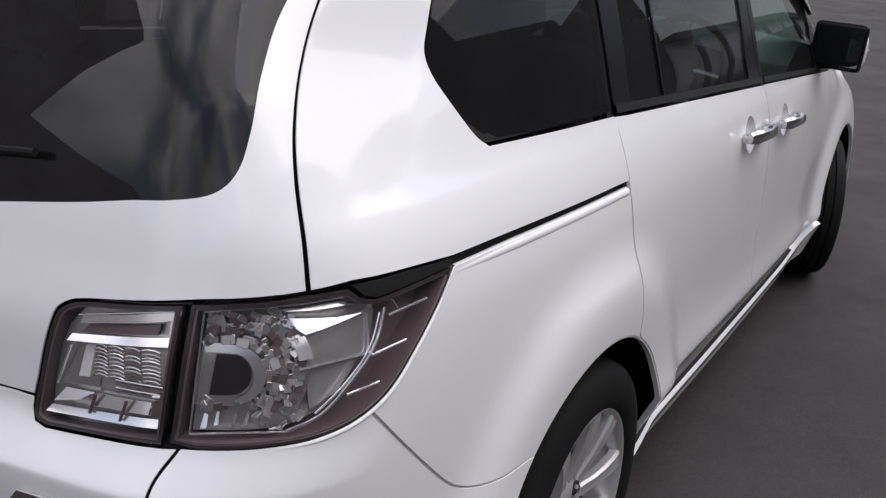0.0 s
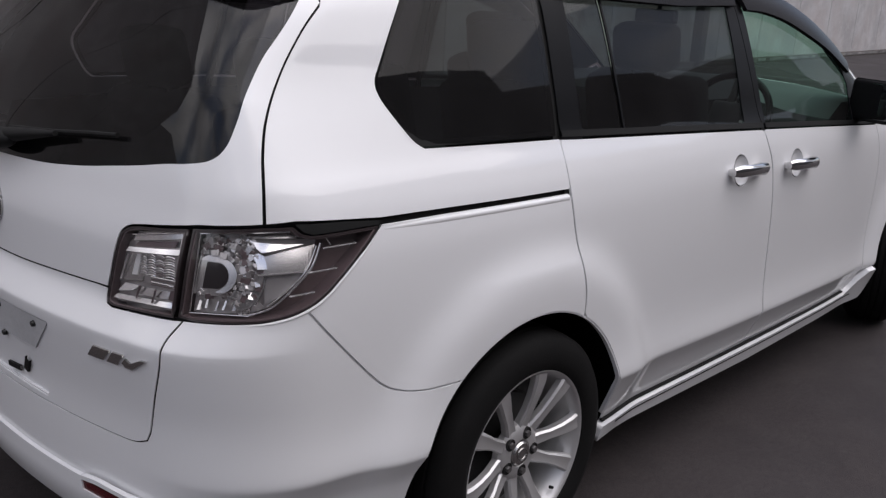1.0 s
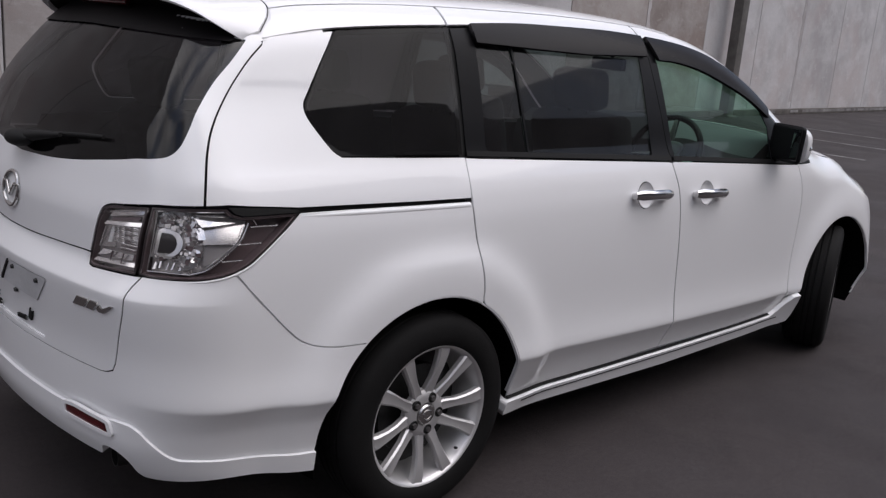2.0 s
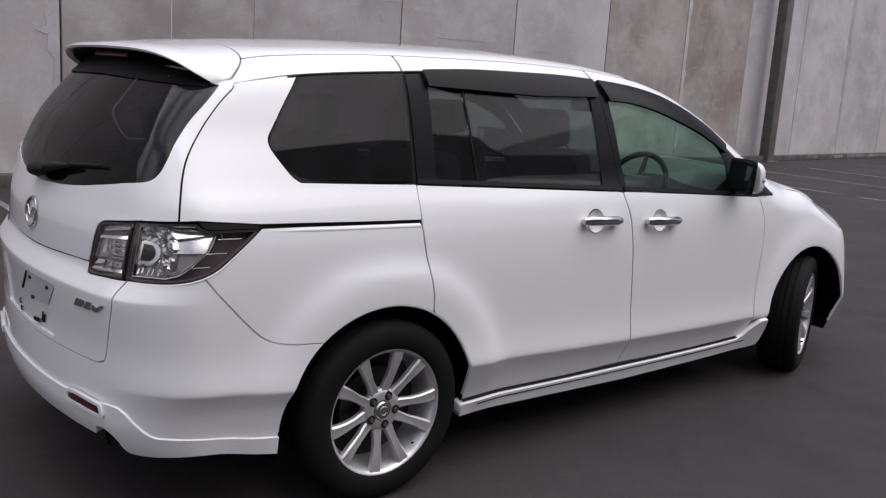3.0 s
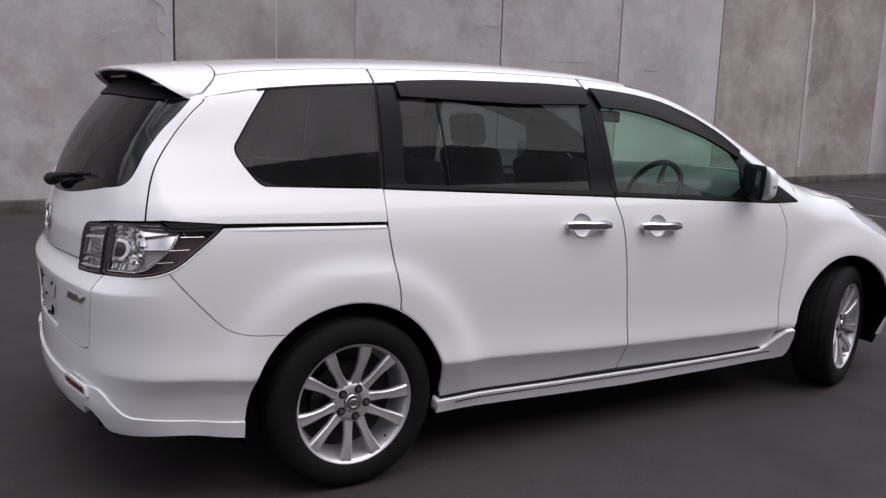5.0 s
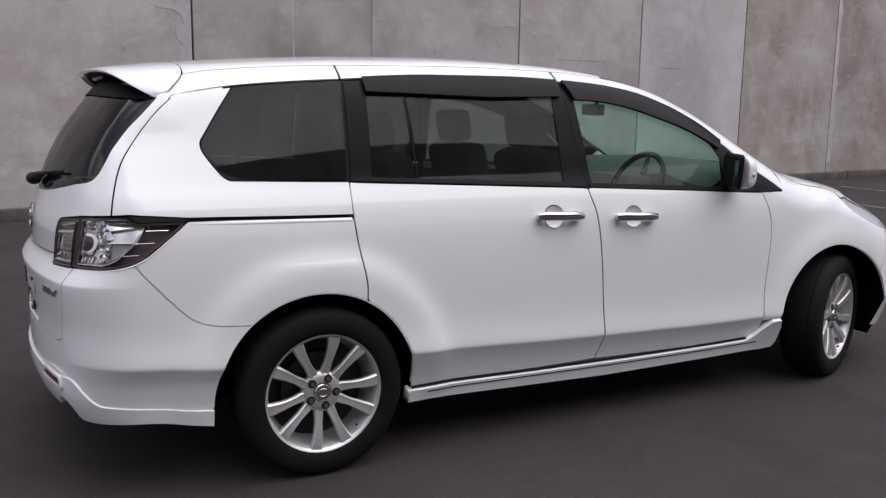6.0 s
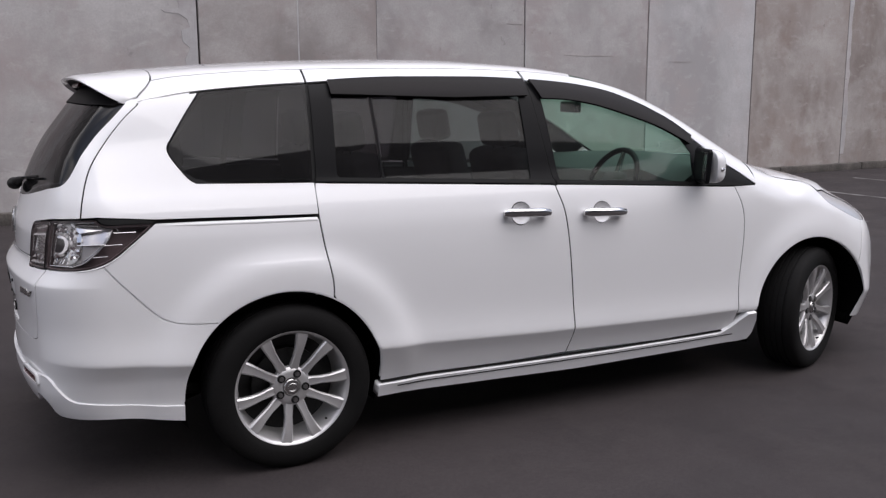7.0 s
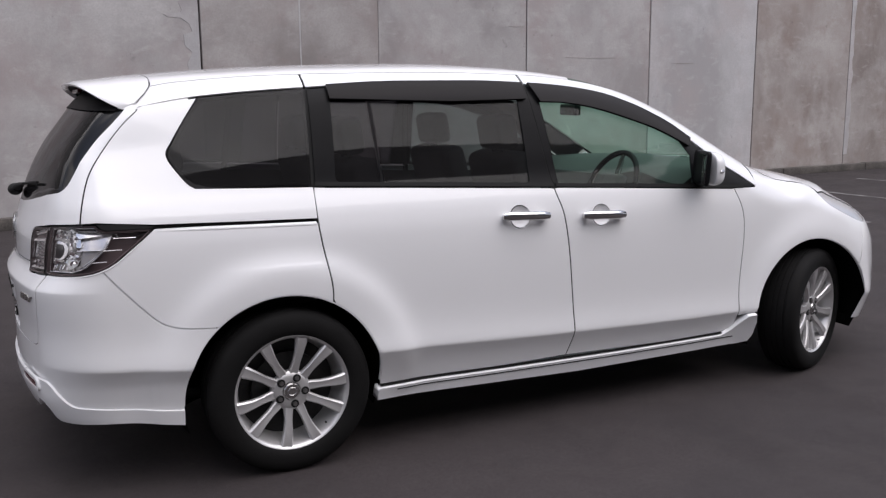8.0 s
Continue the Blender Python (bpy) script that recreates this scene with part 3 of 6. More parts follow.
ribbon("reflector_bezel", rounded(list(map(tuple, shrink(reflector_ring, -0.007))), 0.008) + rounded(list(map(tuple, shrink(reflector_ring, -0.007))), 0.008)[:1], 0.010, PAINT, bumper, lift=0.0175, thick=0.012, mirrored=True)
panel("reflector", rear_skirt_edge, RED, bumper, "dark red reflector", lift=0.0142, lip=0.006, step=0.015, gap=0, mirrored=True)

# quarter panels
quarter_top = cut(HATCH_EDGE) + [(-0.649, 1.056), (-0.483, 1.040)] + [(-0.30, 1.036), (-0.10, 1.031), (0.137, 1.026)]
quarter_ring = quarter_top + [(0.138, 1.150)] + bend((-0.322, 1.165), (-0.349, 1.184), (-0.386, 1.234), (-0.408, 1.273), (-0.410, 1.303), (-0.389, 1.337), (-0.334, 1.42), (-0.272, 1.505)) + [(-0.38, 1.489)]
panel("roof_corner_backing", [(-0.545, 1.440), (-0.420, 1.440), (-0.305, 1.470), (-0.305, 1.508), (-0.42, 1.498), (-0.515, 1.486)], PAINT, car, lift=-0.0045, lip=0.0, gap=0, mirrored=True)
panel("quarter_panel", quarter_ring, PAINT, car, step=0.028, mirrored=True)
rear_fender_ring = [(-0.483, 1.029), (-0.30, 1.0255), (-0.10, 1.0205)] + cut(SLIDE_EDGE, high=1.0155) + arc(*REAR_ARCH, 61, 131) + BUMPER_EDGE[::-1] + LAMP_LOW[1:17][::-1]
panel("rear_fender", rear_fender_ring, PAINT, car, step=0.025, mirrored=True)
ribbon("sliding_rail", [(-0.50, 1.033), (-0.30, 1.028), (-0.10, 1.023), (0.14, 1.018)], 0.03, SEAL, car, lift=-0.016, mirrored=True)
for flip in (1, -1):
    bm = bmesh.new()
    p, n = flank_all([(x, 1.0190 - 0.020 * (x + 0.478)) for x in np.linspace(-0.478, 0.130, 24)], -0.0088)
    tube_into(bm, [(q[0], q[1] * flip, q[2]) for q in p], [0.0090 + 0.0018 * min(1.0, i / 6) for i in range(24)], 24)
    part("rail_lip", bm, PAINT, car, "rounded lip under the door rail")
ribbon("door_seal", SLIDE_EDGE, 0.03, SEAL, car, lift=-0.008, mirrored=True)
ribbon("door_seal", DOOR_EDGE, 0.03, SEAL, car, lift=-0.0035, mirrored=True)
ribbon("door_seal", FENDER_EDGE, 0.03, SEAL, car, lift=-0.0035, mirrored=True)
quarter_glass_ring = along(window_top, -0.266, 0.156, drop=0.003) + [(0.133, 1.156)] + bend((-0.321, 1.169), (-0.347, 1.187), (-0.383, 1.236), (-0.404, 1.273), (-0.406, 1.303), (-0.385, 1.337), (-0.331, 1.42), (-0.271, 1.501))


def even_sheet(ring):
    """A surface of one even bend, as pressed glass has, laid closest to the body within a ring."""
    gu, gz = np.meshgrid(np.arange(-0.40, 0.16, 0.03), np.arange(1.16, 1.52, 0.03))
    spots = np.stack([gu.ravel(), gz.ravel()], 1)
    spots = spots[inside(spots, np.array(ring))]
    p, _ = flank_all(spots)
    z = p[:, 2] - 1.3
    c = np.linalg.lstsq(np.stack([1 + 0 * z, p[:, 0], z, p[:, 0] ** 2, p[:, 0] * z, z * z], 1), p[:, 1], rcond=None)[0]

    def surface(uz, lift=0.0):
        x, h = np.array(uz, float).T
        z = h - 1.3
        y = c[0] + c[1] * x + c[2] * z + c[3] * x * x + c[4] * x * z + c[5] * z * z
        n = np.stack([c[1] + 2 * c[3] * x + c[4] * z, -np.ones_like(x), c[2] + c[4] * x + 2 * c[5] * z], -1)
        n = n / np.linalg.norm(n, axis=1)[:, None]
        return np.stack([x, y, h], -1) + n * lift, n
    return surface


seal_ring = list(map(tuple, shrink(dense(quarter_glass_ring, 0.03), 0.006)))
ribbon("window_seal", seal_ring + seal_ring[:1], 0.013, SEAL, car, lift=-0.009, mirrored=True)
panel("quarter_window", quarter_glass_ring, PRIVACY_DIM_CABIN, car, "dark privacy glass", surface=even_sheet(quarter_glass_ring), lift=-0.0045, lip=0.005, gap=0.001, mirrored=True)

# doors
slide_ring = [(0.139, 1.150)] + along(belt, 0.2, 1.24, drop=0.003) + [(1.2645, 1.089)] + cut(DOOR_EDGE, high=1.08) + [(1.0, 0.2905), (0.6, 0.2965), (0.388, 0.2995)] + arc(*REAR_ARCH, -4, 60) + cut(SLIDE_EDGE, low=0.70, high=1.14)[::-1]
panel("sliding_door", slide_ring, PAINT, car, holes=[ring_of(*CUPS[0], 0.050, 0.048, 0, 350, 36)], step=0.03, gap=0.0042, lip=0.010, mirrored=True)
front_ring = cut(DOOR_EDGE, high=1.08)[::-1] + [(1.2655, 1.0885)] + along(belt, 1.28, 2.325, drop=0.003) + FENDER_EDGE + [(2.36, 0.290), (1.9, 0.285)]
panel("front_door", front_ring, PAINT, car, holes=[ring_of(*CUPS[1], 0.050, 0.048, 0, 350, 36)], step=0.03, mirrored=True)
slide_frame_ring = along(window_top, 0.166, 1.20, drop=0.004) + cut(DOOR_EDGE, low=1.096, high=1.54) + along(belt, 1.24, 0.145)
slide_hole = rounded([(0.262, 1.525), (1.146, 1.530), (1.142, 1.118), (0.238, 1.166)], 0.02)
panel("door_window_frame", slide_frame_ring, TRIM, car, holes=[slide_hole], step=0.04, lift=-0.002, mirrored=True)
front_frame_ring = cut(DOOR_EDGE, low=1.096, high=1.54)[::-1] + along(window_top, 1.215, 2.482, drop=0.004) + along(belt, 2.45, 1.275)
front_hole = [(1.266, 1.500)] + along(window_top, 1.29, 2.02, drop=0.050) + [(2.088, 1.205), (2.066, 1.066), (1.70, 1.082), (1.296, 1.104)]
panel("door_window_frame", front_frame_ring, TRIM, car, holes=[front_hole], step=0.04, lift=-0.002, mirrored=True)
panel("door_window", [(0.248, 1.535), (0.415, 1.538), (0.430, 1.138), (0.225, 1.150)], PRIVACY, car, "dark privacy glass", lift=-0.008, lip=0.004, gap=0, mirrored=True)
panel("door_window", [(0.432, 1.538), (1.160, 1.540), (1.155, 1.100), (0.448, 1.135)], PRIVACY, car, "dark privacy glass", lift=-0.008, lip=0.004, gap=0, mirrored=True)
ribbon("window_divider", [(0.424, 1.530), (0.430, 1.30), (0.438, 1.140)], 0.009, TRIM, car, lift=-0.003, mirrored=True)
panel("door_window", list(map(tuple, shrink(dense(front_hole, 0.05), -0.012))), CLEAR, car, "clear green-tinted glass", lift=-0.009, lip=0.004, gap=0, mirrored=True)
ribbon("belt_moulding", along(belt, 0.145, 1.258, drop=-0.008), 0.016, SEAL, car, lift=0.004, thick=0.008, mirrored=True)
ribbon("belt_moulding", along(belt, 1.275, 2.40, drop=-0.008), 0.016, SEAL, car, lift=0.004, thick=0.008, mirrored=True)

# smoked rain visors over the door windows
panel("window_visor", along(window_top, 0.250, 1.192, drop=0.002) + [(1.188, 1.484), (0.82, 1.477), (0.55, 1.484), (0.252, 1.492)], SMOKE, car, "smoked rain visor", lift=0.016, lip=0.014, step=0.03, gap=0, mirrored=True)
panel("window_visor", along(window_top, 1.222, 2.11, drop=0.002) + bend((2.085, 1.246), (1.975, 1.302), (1.87, 1.347), (1.71, 1.398), (1.557, 1.440), (1.40, 1.465), (1.262, 1.472)), SMOKE, car, "smoked rain visor", lift=0.016, lip=0.014, step=0.03, gap=0, mirrored=True)


# upper frames beside the roof: rays fan from a line inside the cabin
def shoulder_all(xa, lift=0.0):
    x, a = np.array(xa, float).T
    p = reach(np.stack([x, np.full(len(x), -0.35), window_top(x) - 0.16], -1), np.stack([0 * a, -np.cos(a), np.sin(a)], -1), 1.0)
    n = slope(p[:, 0], p[:, 1], p[:, 2])
    return p + n * lift, n


ditch = curve((-0.6, 0.565), (-0.2, 0.585), (0.6, 0.60), (1.4, 0.60), (1.8, 0.615), (2.2, 0.650), (2.62, 0.705))


def shoulder_angle(x, low):
    if low:
        p, _ = flank_all([(x, float(window_top(x)) + 0.003)])
    else:
        p, _ = top_all([(x, -float(ditch(x)))])
    return math.atan2(p[0, 2] - (float(window_top(x)) - 0.16), -p[0, 1] - 0.35)


for a0, a1, b in ((-0.497, -0.433, 0.158), (0.166, 0.166, 1.200), (1.212, 1.212, 2.50)):
    k = int((b - a1) / 0.05) + 2
    lower = [(x, shoulder_angle(x, True)) for x in np.linspace(a0, b, k)]
    upper = [(x, shoulder_angle(x, False)) for x in np.linspace(a1, b, k)]
    rear = [(-0.452, upper[0][1] * 0.55 + lower[0][1] * 0.45)] if a0 < a1 else []
    ring = lower + upper[::-1] + rear
    panel("upper_frame", ring, PAINT, car, surface=shoulder_all, step=0.03, gap=0.0012, lip=0.008, mirrored=True)
    panel("pillar_trim", ring, DASH if a0 > 1.0 else HEADLINING, car, "grey inner trim", surface=shoulder_all, step=0.05, lift=-0.014, gap=0.004, lip=0.0, mirrored=True)

low_a, high_a = shoulder_angle(-0.43, True), shoulder_angle(-0.43, False)
panel("shoulder_backing", [(-0.530, low_a - 0.02), (-0.41, low_a - 0.02), (-0.41, high_a + 0.05), (-0.50, high_a + 0.05), (-0.530, low_a * 0.5 + high_a * 0.5)], PAINT, car, surface=shoulder_all, step=0.03, lift=-0.0035, gap=0, lip=0.0, mirrored=True)
roof_front = [(1.50, -float(ditch(1.50)) + 0.004), (1.555, -0.45), (1.60, -0.25), (1.615, 0.0)]
roof_right = [(float(x), -float(ditch(x)) + 0.004) for x in np.linspace(-0.433, 1.44, 30)]
roof_back = [(-0.431, 0.0), (-0.431, -0.3), (-0.431, -0.48)]
roof_ring = roof_back + roof_right + roof_front + [(x, -y) for x, y in (roof_back[1:] + roof_right + roof_front[:-1])[::-1]]
panel("roof", roof_ring, PAINT, car, surface=top_all, step=0.05, gap=0.002)
screen_right = [(float(x), -float(ditch(x)) + 0.008) for x in np.linspace(1.50, 2.60, 24)]
screen_low = [(2.66, -0.66), (2.74, -0.45), (2.79, -0.2), (2.80, 0.0)]
screen_ring = screen_right + screen_low + [(x, -y) for x, y in (screen_right + screen_low[:-1])[::-1]] + [(x, -y) for x, y in roof_front[1:-1]] + roof_front[1:][::-1]
panel("windscreen", screen_ring, CLEAR, car, "clear green-tinted glass", surface=top_all, step=0.06, lift=-0.003, lip=0.005, gap=0.001)
for side in (-1, 1):
    ribbon("roof_moulding", [(float(x), side * float(ditch(x))) for x in np.linspace(-0.43, 2.58, 60)], 0.016, SEAL, car, lift=-0.006, surface=top_all)

# front fenders, bonnet, nose
fender_top = [(float(x), float(top_all([(x, -y)])[0][0, 2])) for x, y in ((2.53, 0.715), (2.62, 0.735), (2.72, 0.752), (2.80, 0.760), (2.90, 0.758), (2.97, 0.752))]
LAMP_RING = bend((2.975, 0.966), (3.09, 0.964), (3.20, 0.934), (3.30, 0.890), (3.39, 0.846)) + bend((3.385, 0.820), (3.32, 0.800), (3.24, 0.796), (3.12, 0.856), (3.015, 0.926))
fender_ring = FENDER_EDGE[::-1] + [(2.487, 1.034)] + fender_top + LAMP_RING[-2:-13:-1] + [(3.235, 0.795), (3.21, 0.70)] + nose_u(arc(*FRONT_ARCH, 36, 171)) + [(2.476, 0.386), (2.43, 0.384)]
panel("front_fender", fender_ring, PAINT, car, step=0.03, mirrored=True)
lamp_line = flank_all(LAMP_RING[2:25])[0]
bonnet_side = [(2.70, -0.745), (2.80, -0.758), (2.90, -0.757), (2.97, -0.754)] + [(float(q[0]), float(q[1]) + 0.004) for q in lamp_line[::2]]
bonnet_front = [(3.62, -0.42), (3.68, -0.20), (3.70, 0.0)]
bonnet_back = [(2.67, -0.67), (2.75, -0.45), (2.80, -0.2), (2.81, 0.0)]
bonnet_ring = bonnet_side + bonnet_front + [(x, -y) for x, y in (bonnet_side + bonnet_front[:-1])[::-1]] + [(x, -y) for x, y in bonnet_back[:-1]] + bonnet_back[::-1]
panel("bonnet", bonnet_ring, PAINT, car, surface=top_all, step=0.05)
nose_top = [(3.2085, 0.70), (3.2335, 0.793)] + LAMP_RING[37:25:-1] + [(3.395, 0.838), (3.5, 0.835), (3.70, 0.845), (3.9, 0.850), (NOSE_MID, 0.850)]
nose_right = nose_u([(FRONT_ARCH[0] + (x - FRONT_ARCH[0]) * (1 - 0.085 * min(1.0, max(0.0, (0.58 - z) / 0.24))), z) for x, z in [(FRONT_ARCH[0] + 0.402, 0.252), (FRONT_ARCH[0] + 0.411, 0.290)] + arc(*FRONT_ARCH, 2, 36)]) + nose_top
nose_low = [(nose_right[0][0] + 0.03, 0.246), (3.5, 0.230), (3.8, 0.215), (NOSE_MID, 0.21)]
panel("front_bumper", nose_right + [(2 * NOSE_MID - u, z) for u, z in nose_right[::-1][1:]] + [(2 * NOSE_MID - u, z) for u, z in nose_low[:-1]] + nose_low[::-1], PAINT, car, step=0.035)
headlamp = panel("headlamp", LAMP_RING, LENS, car, "clear headlamp lens", step=0.02, lip=0.003, gap=0.001, mirrored=True)
panel("lamp_bowl", list(map(tuple, shrink(dense(LAMP_RING, 0.03), -0.002))), LAMP_BOWL, headlamp, "silver reflector bowl", lift=-0.007, lip=0.0, gap=0, step=0.02, mirrored=True)

# sills
skirt_ring = [(0.374, 0.293), (1.0, 0.283), (1.6, 0.278), (2.28, 0.280)] + bend((2.34, 0.308), (2.39, 0.350), (2.425, 0.380)) + [(2.466, 0.384)] + bend((2.482, 0.34), (2.480, 0.27), (2.462, 0.232)) + [(2.40, 0.222), (1.4, 0.214), (0.370, 0.240)]
skirt = panel("side_skirt", skirt_ring, PAINT, car, lift=0.021, lip=0.046, step=0.025, gap=0.0, mirrored=True)
# The groove's dark is put in as a black strip on the skirt.
ribbon("skirt_groove_dark", [(0.46, 0.2780), (0.75, 0.2735), (1.0, 0.2705), (1.3, 0.2675), (1.6, 0.2655), (2.0, 0.2665), (2.36, 0.2685)], 0.0032, SEAL, skirt, lift=0.0235, mirrored=True)
ribbon("skirt_seal", [(0.386, 0.300), (1.0, 0.290), (1.6, 0.285), (2.30, 0.286)], 0.0035, SEAL, skirt, lift=0.010, thick=0.012, mirrored=True)

# spoiler over the tailgate: a white wing, black underneath
root_x = curve((0.0, -0.430), (0.65, -0.430), (0.80, -0.434), (0.90, -0.458), (1.0, -0.500))
root_y = curve((0.0, 0.0), (0.35, 0.24), (0.65, 0.455), (0.80, 0.550), (0.90, 0.598), (1.0, 0.630))
trail_x = curve((0.0, -0.712), (0.35, -0.708), (0.60, -0.695), (0.80, -0.660), (0.92, -0.607), (1.0, -0.552))
trail_y = curve((0.0, 0.0), (0.35, 0.255), (0.60, 0.435), (0.80, 0.562), (0.92, 0.612), (1.0, 0.630))
trail_z = curve((0.0, 1.574), (0.35, 1.571), (0.60, 1.562), (0.80, 1.536), (0.92, 1.500), (1.0, 1.470))
wing, under, seam = bmesh.new(), bmesh.new(), []
wing_rows, under_rows = [], []
for s in np.linspace(-1, 1, 65):
    e, side = abs(s), (1 if s > 0 else -1)
    root = top_all([(float(root_x(e)), side * float(root_y(e)))], 0.0025)[0][0]
    seam.append(top_all([(float(root_x(e)) + 0.004, side * (float(root_y(e)) + 0.003 * e ** 6))], 0.0005)[0][0])
    tail = np.array((float(trail_x(e)), side * float(trail_y(e)), float(trail_z(e))))
    fat = 1 - 0.75 * e ** 5
    lift = np.array((0, 0, 0.003 * fat))
    rows = [root + (0, 0, -0.012), root, root * 0.67 + tail * 0.33 + lift, root * 0.34 + tail * 0.66 + lift, tail + (0.012, 0, 0.004 * fat), tail + (0, 0, -0.005), tail + (0.004, 0, -0.006 - 0.006 * fat), tail + (0.016, -0.004 * s, -0.009 - 0.006 * fat), tail + (0.030, -0.006 * s, -0.006 - 0.006 * fat)]
    wing_rows.append([wing.verts.new(tuple(q)) for q in rows])
    high = max(1.464, min(1.536, tail[2] - 0.022))
    foot = 1.457 + 0.013 * (1 - e)
    wall_of = reach(np.array([[-0.2, tail[1] * 0.985, z] for z in (high, high * 0.5 + 0.5 * foot, foot)]), np.tile((-1.0, 0.0, 0.0), (3, 1)), 1.0)
    inner = rows[-1] + (-0.002, 0, 0.002)
    rows = [inner, inner * 0.5 + wall_of[0] * 0.5 + (0, 0, 0.005 * fat), wall_of[0] + (-0.002, 0, 0), wall_of[1] + (-0.002, 0, 0), wall_of[2] + (-0.002, 0, 0), wall_of[2] + (0.03, 0, 0)]
    under_rows.append([under.verts.new(tuple(q)) for q in rows])
for bm, lines in ((wing, wing_rows), (under, under_rows)):
    for a, b in zip(lines[:-1], lines[1:]):
        for i in range(len(a) - 1):
            bm.faces.new((a[i], a[i + 1], b[i + 1], b[i]))
    bm.faces.new(lines[0])
    bm.faces.new(lines[-1][::-1])
spoiler = part("spoiler", wing, PAINT, car)
# Black trim by the glass; under the blade its black stands in for shade.
part("spoiler_underside", under, SPOILER_UNDER, spoiler, "black spoiler underside")
bm = bmesh.new()
tube_into(bm, seam, 0.0014, 6)
part("spoiler_seal", bm, SEAL, spoiler)
bm = bmesh.new()
box_into(bm, (0.016, 0.34, 0.020), pose(-0.660, 0, 1.540, 0, 25, 0), 0.004)
part("brake_light", bm, RED, spoiler, "dark red high brake light")

# rear wiper
bm = bmesh.new()
p, n = flank_all([(TAIL_MID + 0.02, 1.122), (-1.34, 1.136), (-1.26, 1.148), (-1.17, 1.160)], 0.026)
tube_into(bm, p, [0.024, 0.021, 0.015, 0.007], 12, flat=0.8)
p, n = flank_all([(-1.40, 1.148), (-1.3, 1.156), (-1.2, 1.164), (-1.08, 1.176), (-0.99, 1.183)], 0.011)
tube_into(bm, p, 0.0055, 8)
got = bmesh.ops.create_uvsphere(bm, u_segments=20, v_segments=12, radius=1.0)
p, n = flank_all([(TAIL_MID + 0.035, 1.122)], 0.022)
for v in got["verts"]:
    v.co = (p[0, 0] + v.co.x * 0.030 - 0.006, p[0, 1] - v.co.y * 0.095, p[0, 2] + v.co.z * 0.026 + v.co.y * 0.008)
part("rear_wiper", bm, SEAL, tailgate)

# tail lamps: body half and tailgate half
BODY_LAMP = [(-0.801, 1.042), (-0.70, 1.049), (-0.653, 1.049), (-0.640, 1.035), (-0.622, 1.028), (-0.49, 1.028)] + LAMP_LOW[1:-1] + [(-0.822, 0.866)]
GATE_LAMP = [(-0.808, 1.040)] + [(u, z - 0.001) for u, z in GATE_CORNER] + bend((-0.966, 0.900), (-0.972, 0.868), (-0.967, 0.856), (-0.954, 0.852), n=4) + [(-0.829, 0.862)]
lamps = []
for ring, label, back in ((BODY_LAMP, "clear-lensed tail lamp with chrome reflectors", LAMP_DARK), (GATE_LAMP, "clear-lensed tail lamp with fluted insert", LAMP_BACK)):
    inner = list(map(tuple, shrink(dense(ring, 0.02), 0.0055)))
    lamp = panel("tail_lamp", ring, LAMP_EDGE, car, label, holes=[inner], step=0.02, lift=0.0, lip=0.02, gap=0.001, mirrored=True)
    panel("lamp_lens", list(map(tuple, shrink(dense(ring, 0.02), 0.0045))), LENS, lamp, "clear lens", step=0.02, lift=-0.002, lip=0.003, gap=0, mirrored=True)
    panel("lamp_housing", list(map(tuple, shrink(dense(ring, 0.02), 0.003))), back, lamp, "dark lamp housing", step=0.02, lift=-0.042, lip=0.0, gap=0, mirrored=True)
    ribbon("lamp_side", inner + inner[:1], 0.003, LAMP_DARK, lamp, lift=-0.002, thick=0.045, mirrored=True)
    lamps.append(lamp)
body_lamp, gate_lamp = lamps
for flip in (1, -1):
    bm = bmesh.new()
    lip_line = np.array(LAMP_LOW[1:-3])
    lip_way = np.gradient(lip_line, axis=0)
    lip_line = lip_line + np.stack([-lip_way[:, 1], lip_way[:, 0]], 1) / np.linalg.norm(lip_way, axis=1)[:, None] * 0.0038
    width = [0.0032 * min(1.0, 0.2 + i / 4, 0.15 + (len(lip_line) - 1 - i) / 10) for i in range(len(lip_line))]
    tube_into(bm, [(q[0], q[1] * flip, q[2]) for q in flank_all(lip_line, -0.0012)[0]], width, 8)
    part("rolled_lip", bm, PAINT, car, "rolled white edge round the tail lamp")
panel("lamp_cap", [(-0.650, 1.0525), (-0.637, 1.037), (-0.621, 1.030), (-0.490, 1.030), (-0.484, 1.037), (-0.56, 1.046)], SEAL, body_lamp, "black cap over the lamp", lift=0.0005, lip=0.006, gap=0, step=0.02, mirrored=True)


def leaning(z0, z1, d0, d1):
    """A surface inside a lamp that lies d0 deep at the height z0 and d1 deep at z1, so that it looks up."""
    s = (d1 - d0) / (z1 - z0)

    def surface(uz, lift=0.0):
        p, n = flank_all(uz)
        depth = d0 + (np.array(uz)[:, 1] - z0) * s
        m = n + np.array((0, 0, 1.0)) * s
        return p - n * depth[:, None], m / np.linalg.norm(m, axis=1)[:, None]
    return surface


def insert(name, outline, mat, lamp, low, high, label="", holes=(), step=0.014, thick=0.010):
    if lamp is gate_lamp:
        outline = [(min(u, -0.8165 + (z - 1.04) * 0.118), z) for u, z in outline]
    scale = 0.55 if lamp is gate_lamp else 0.75
    low, high, thick = low * scale, high * scale, thick * 0.5
    zs = [q[1] for q in outline]
    return panel(name, outline, mat, lamp, label, surface=leaning(min(zs), max(zs), low, high), holes=holes, step=step, lip=thick, gap=0, mirrored=True)


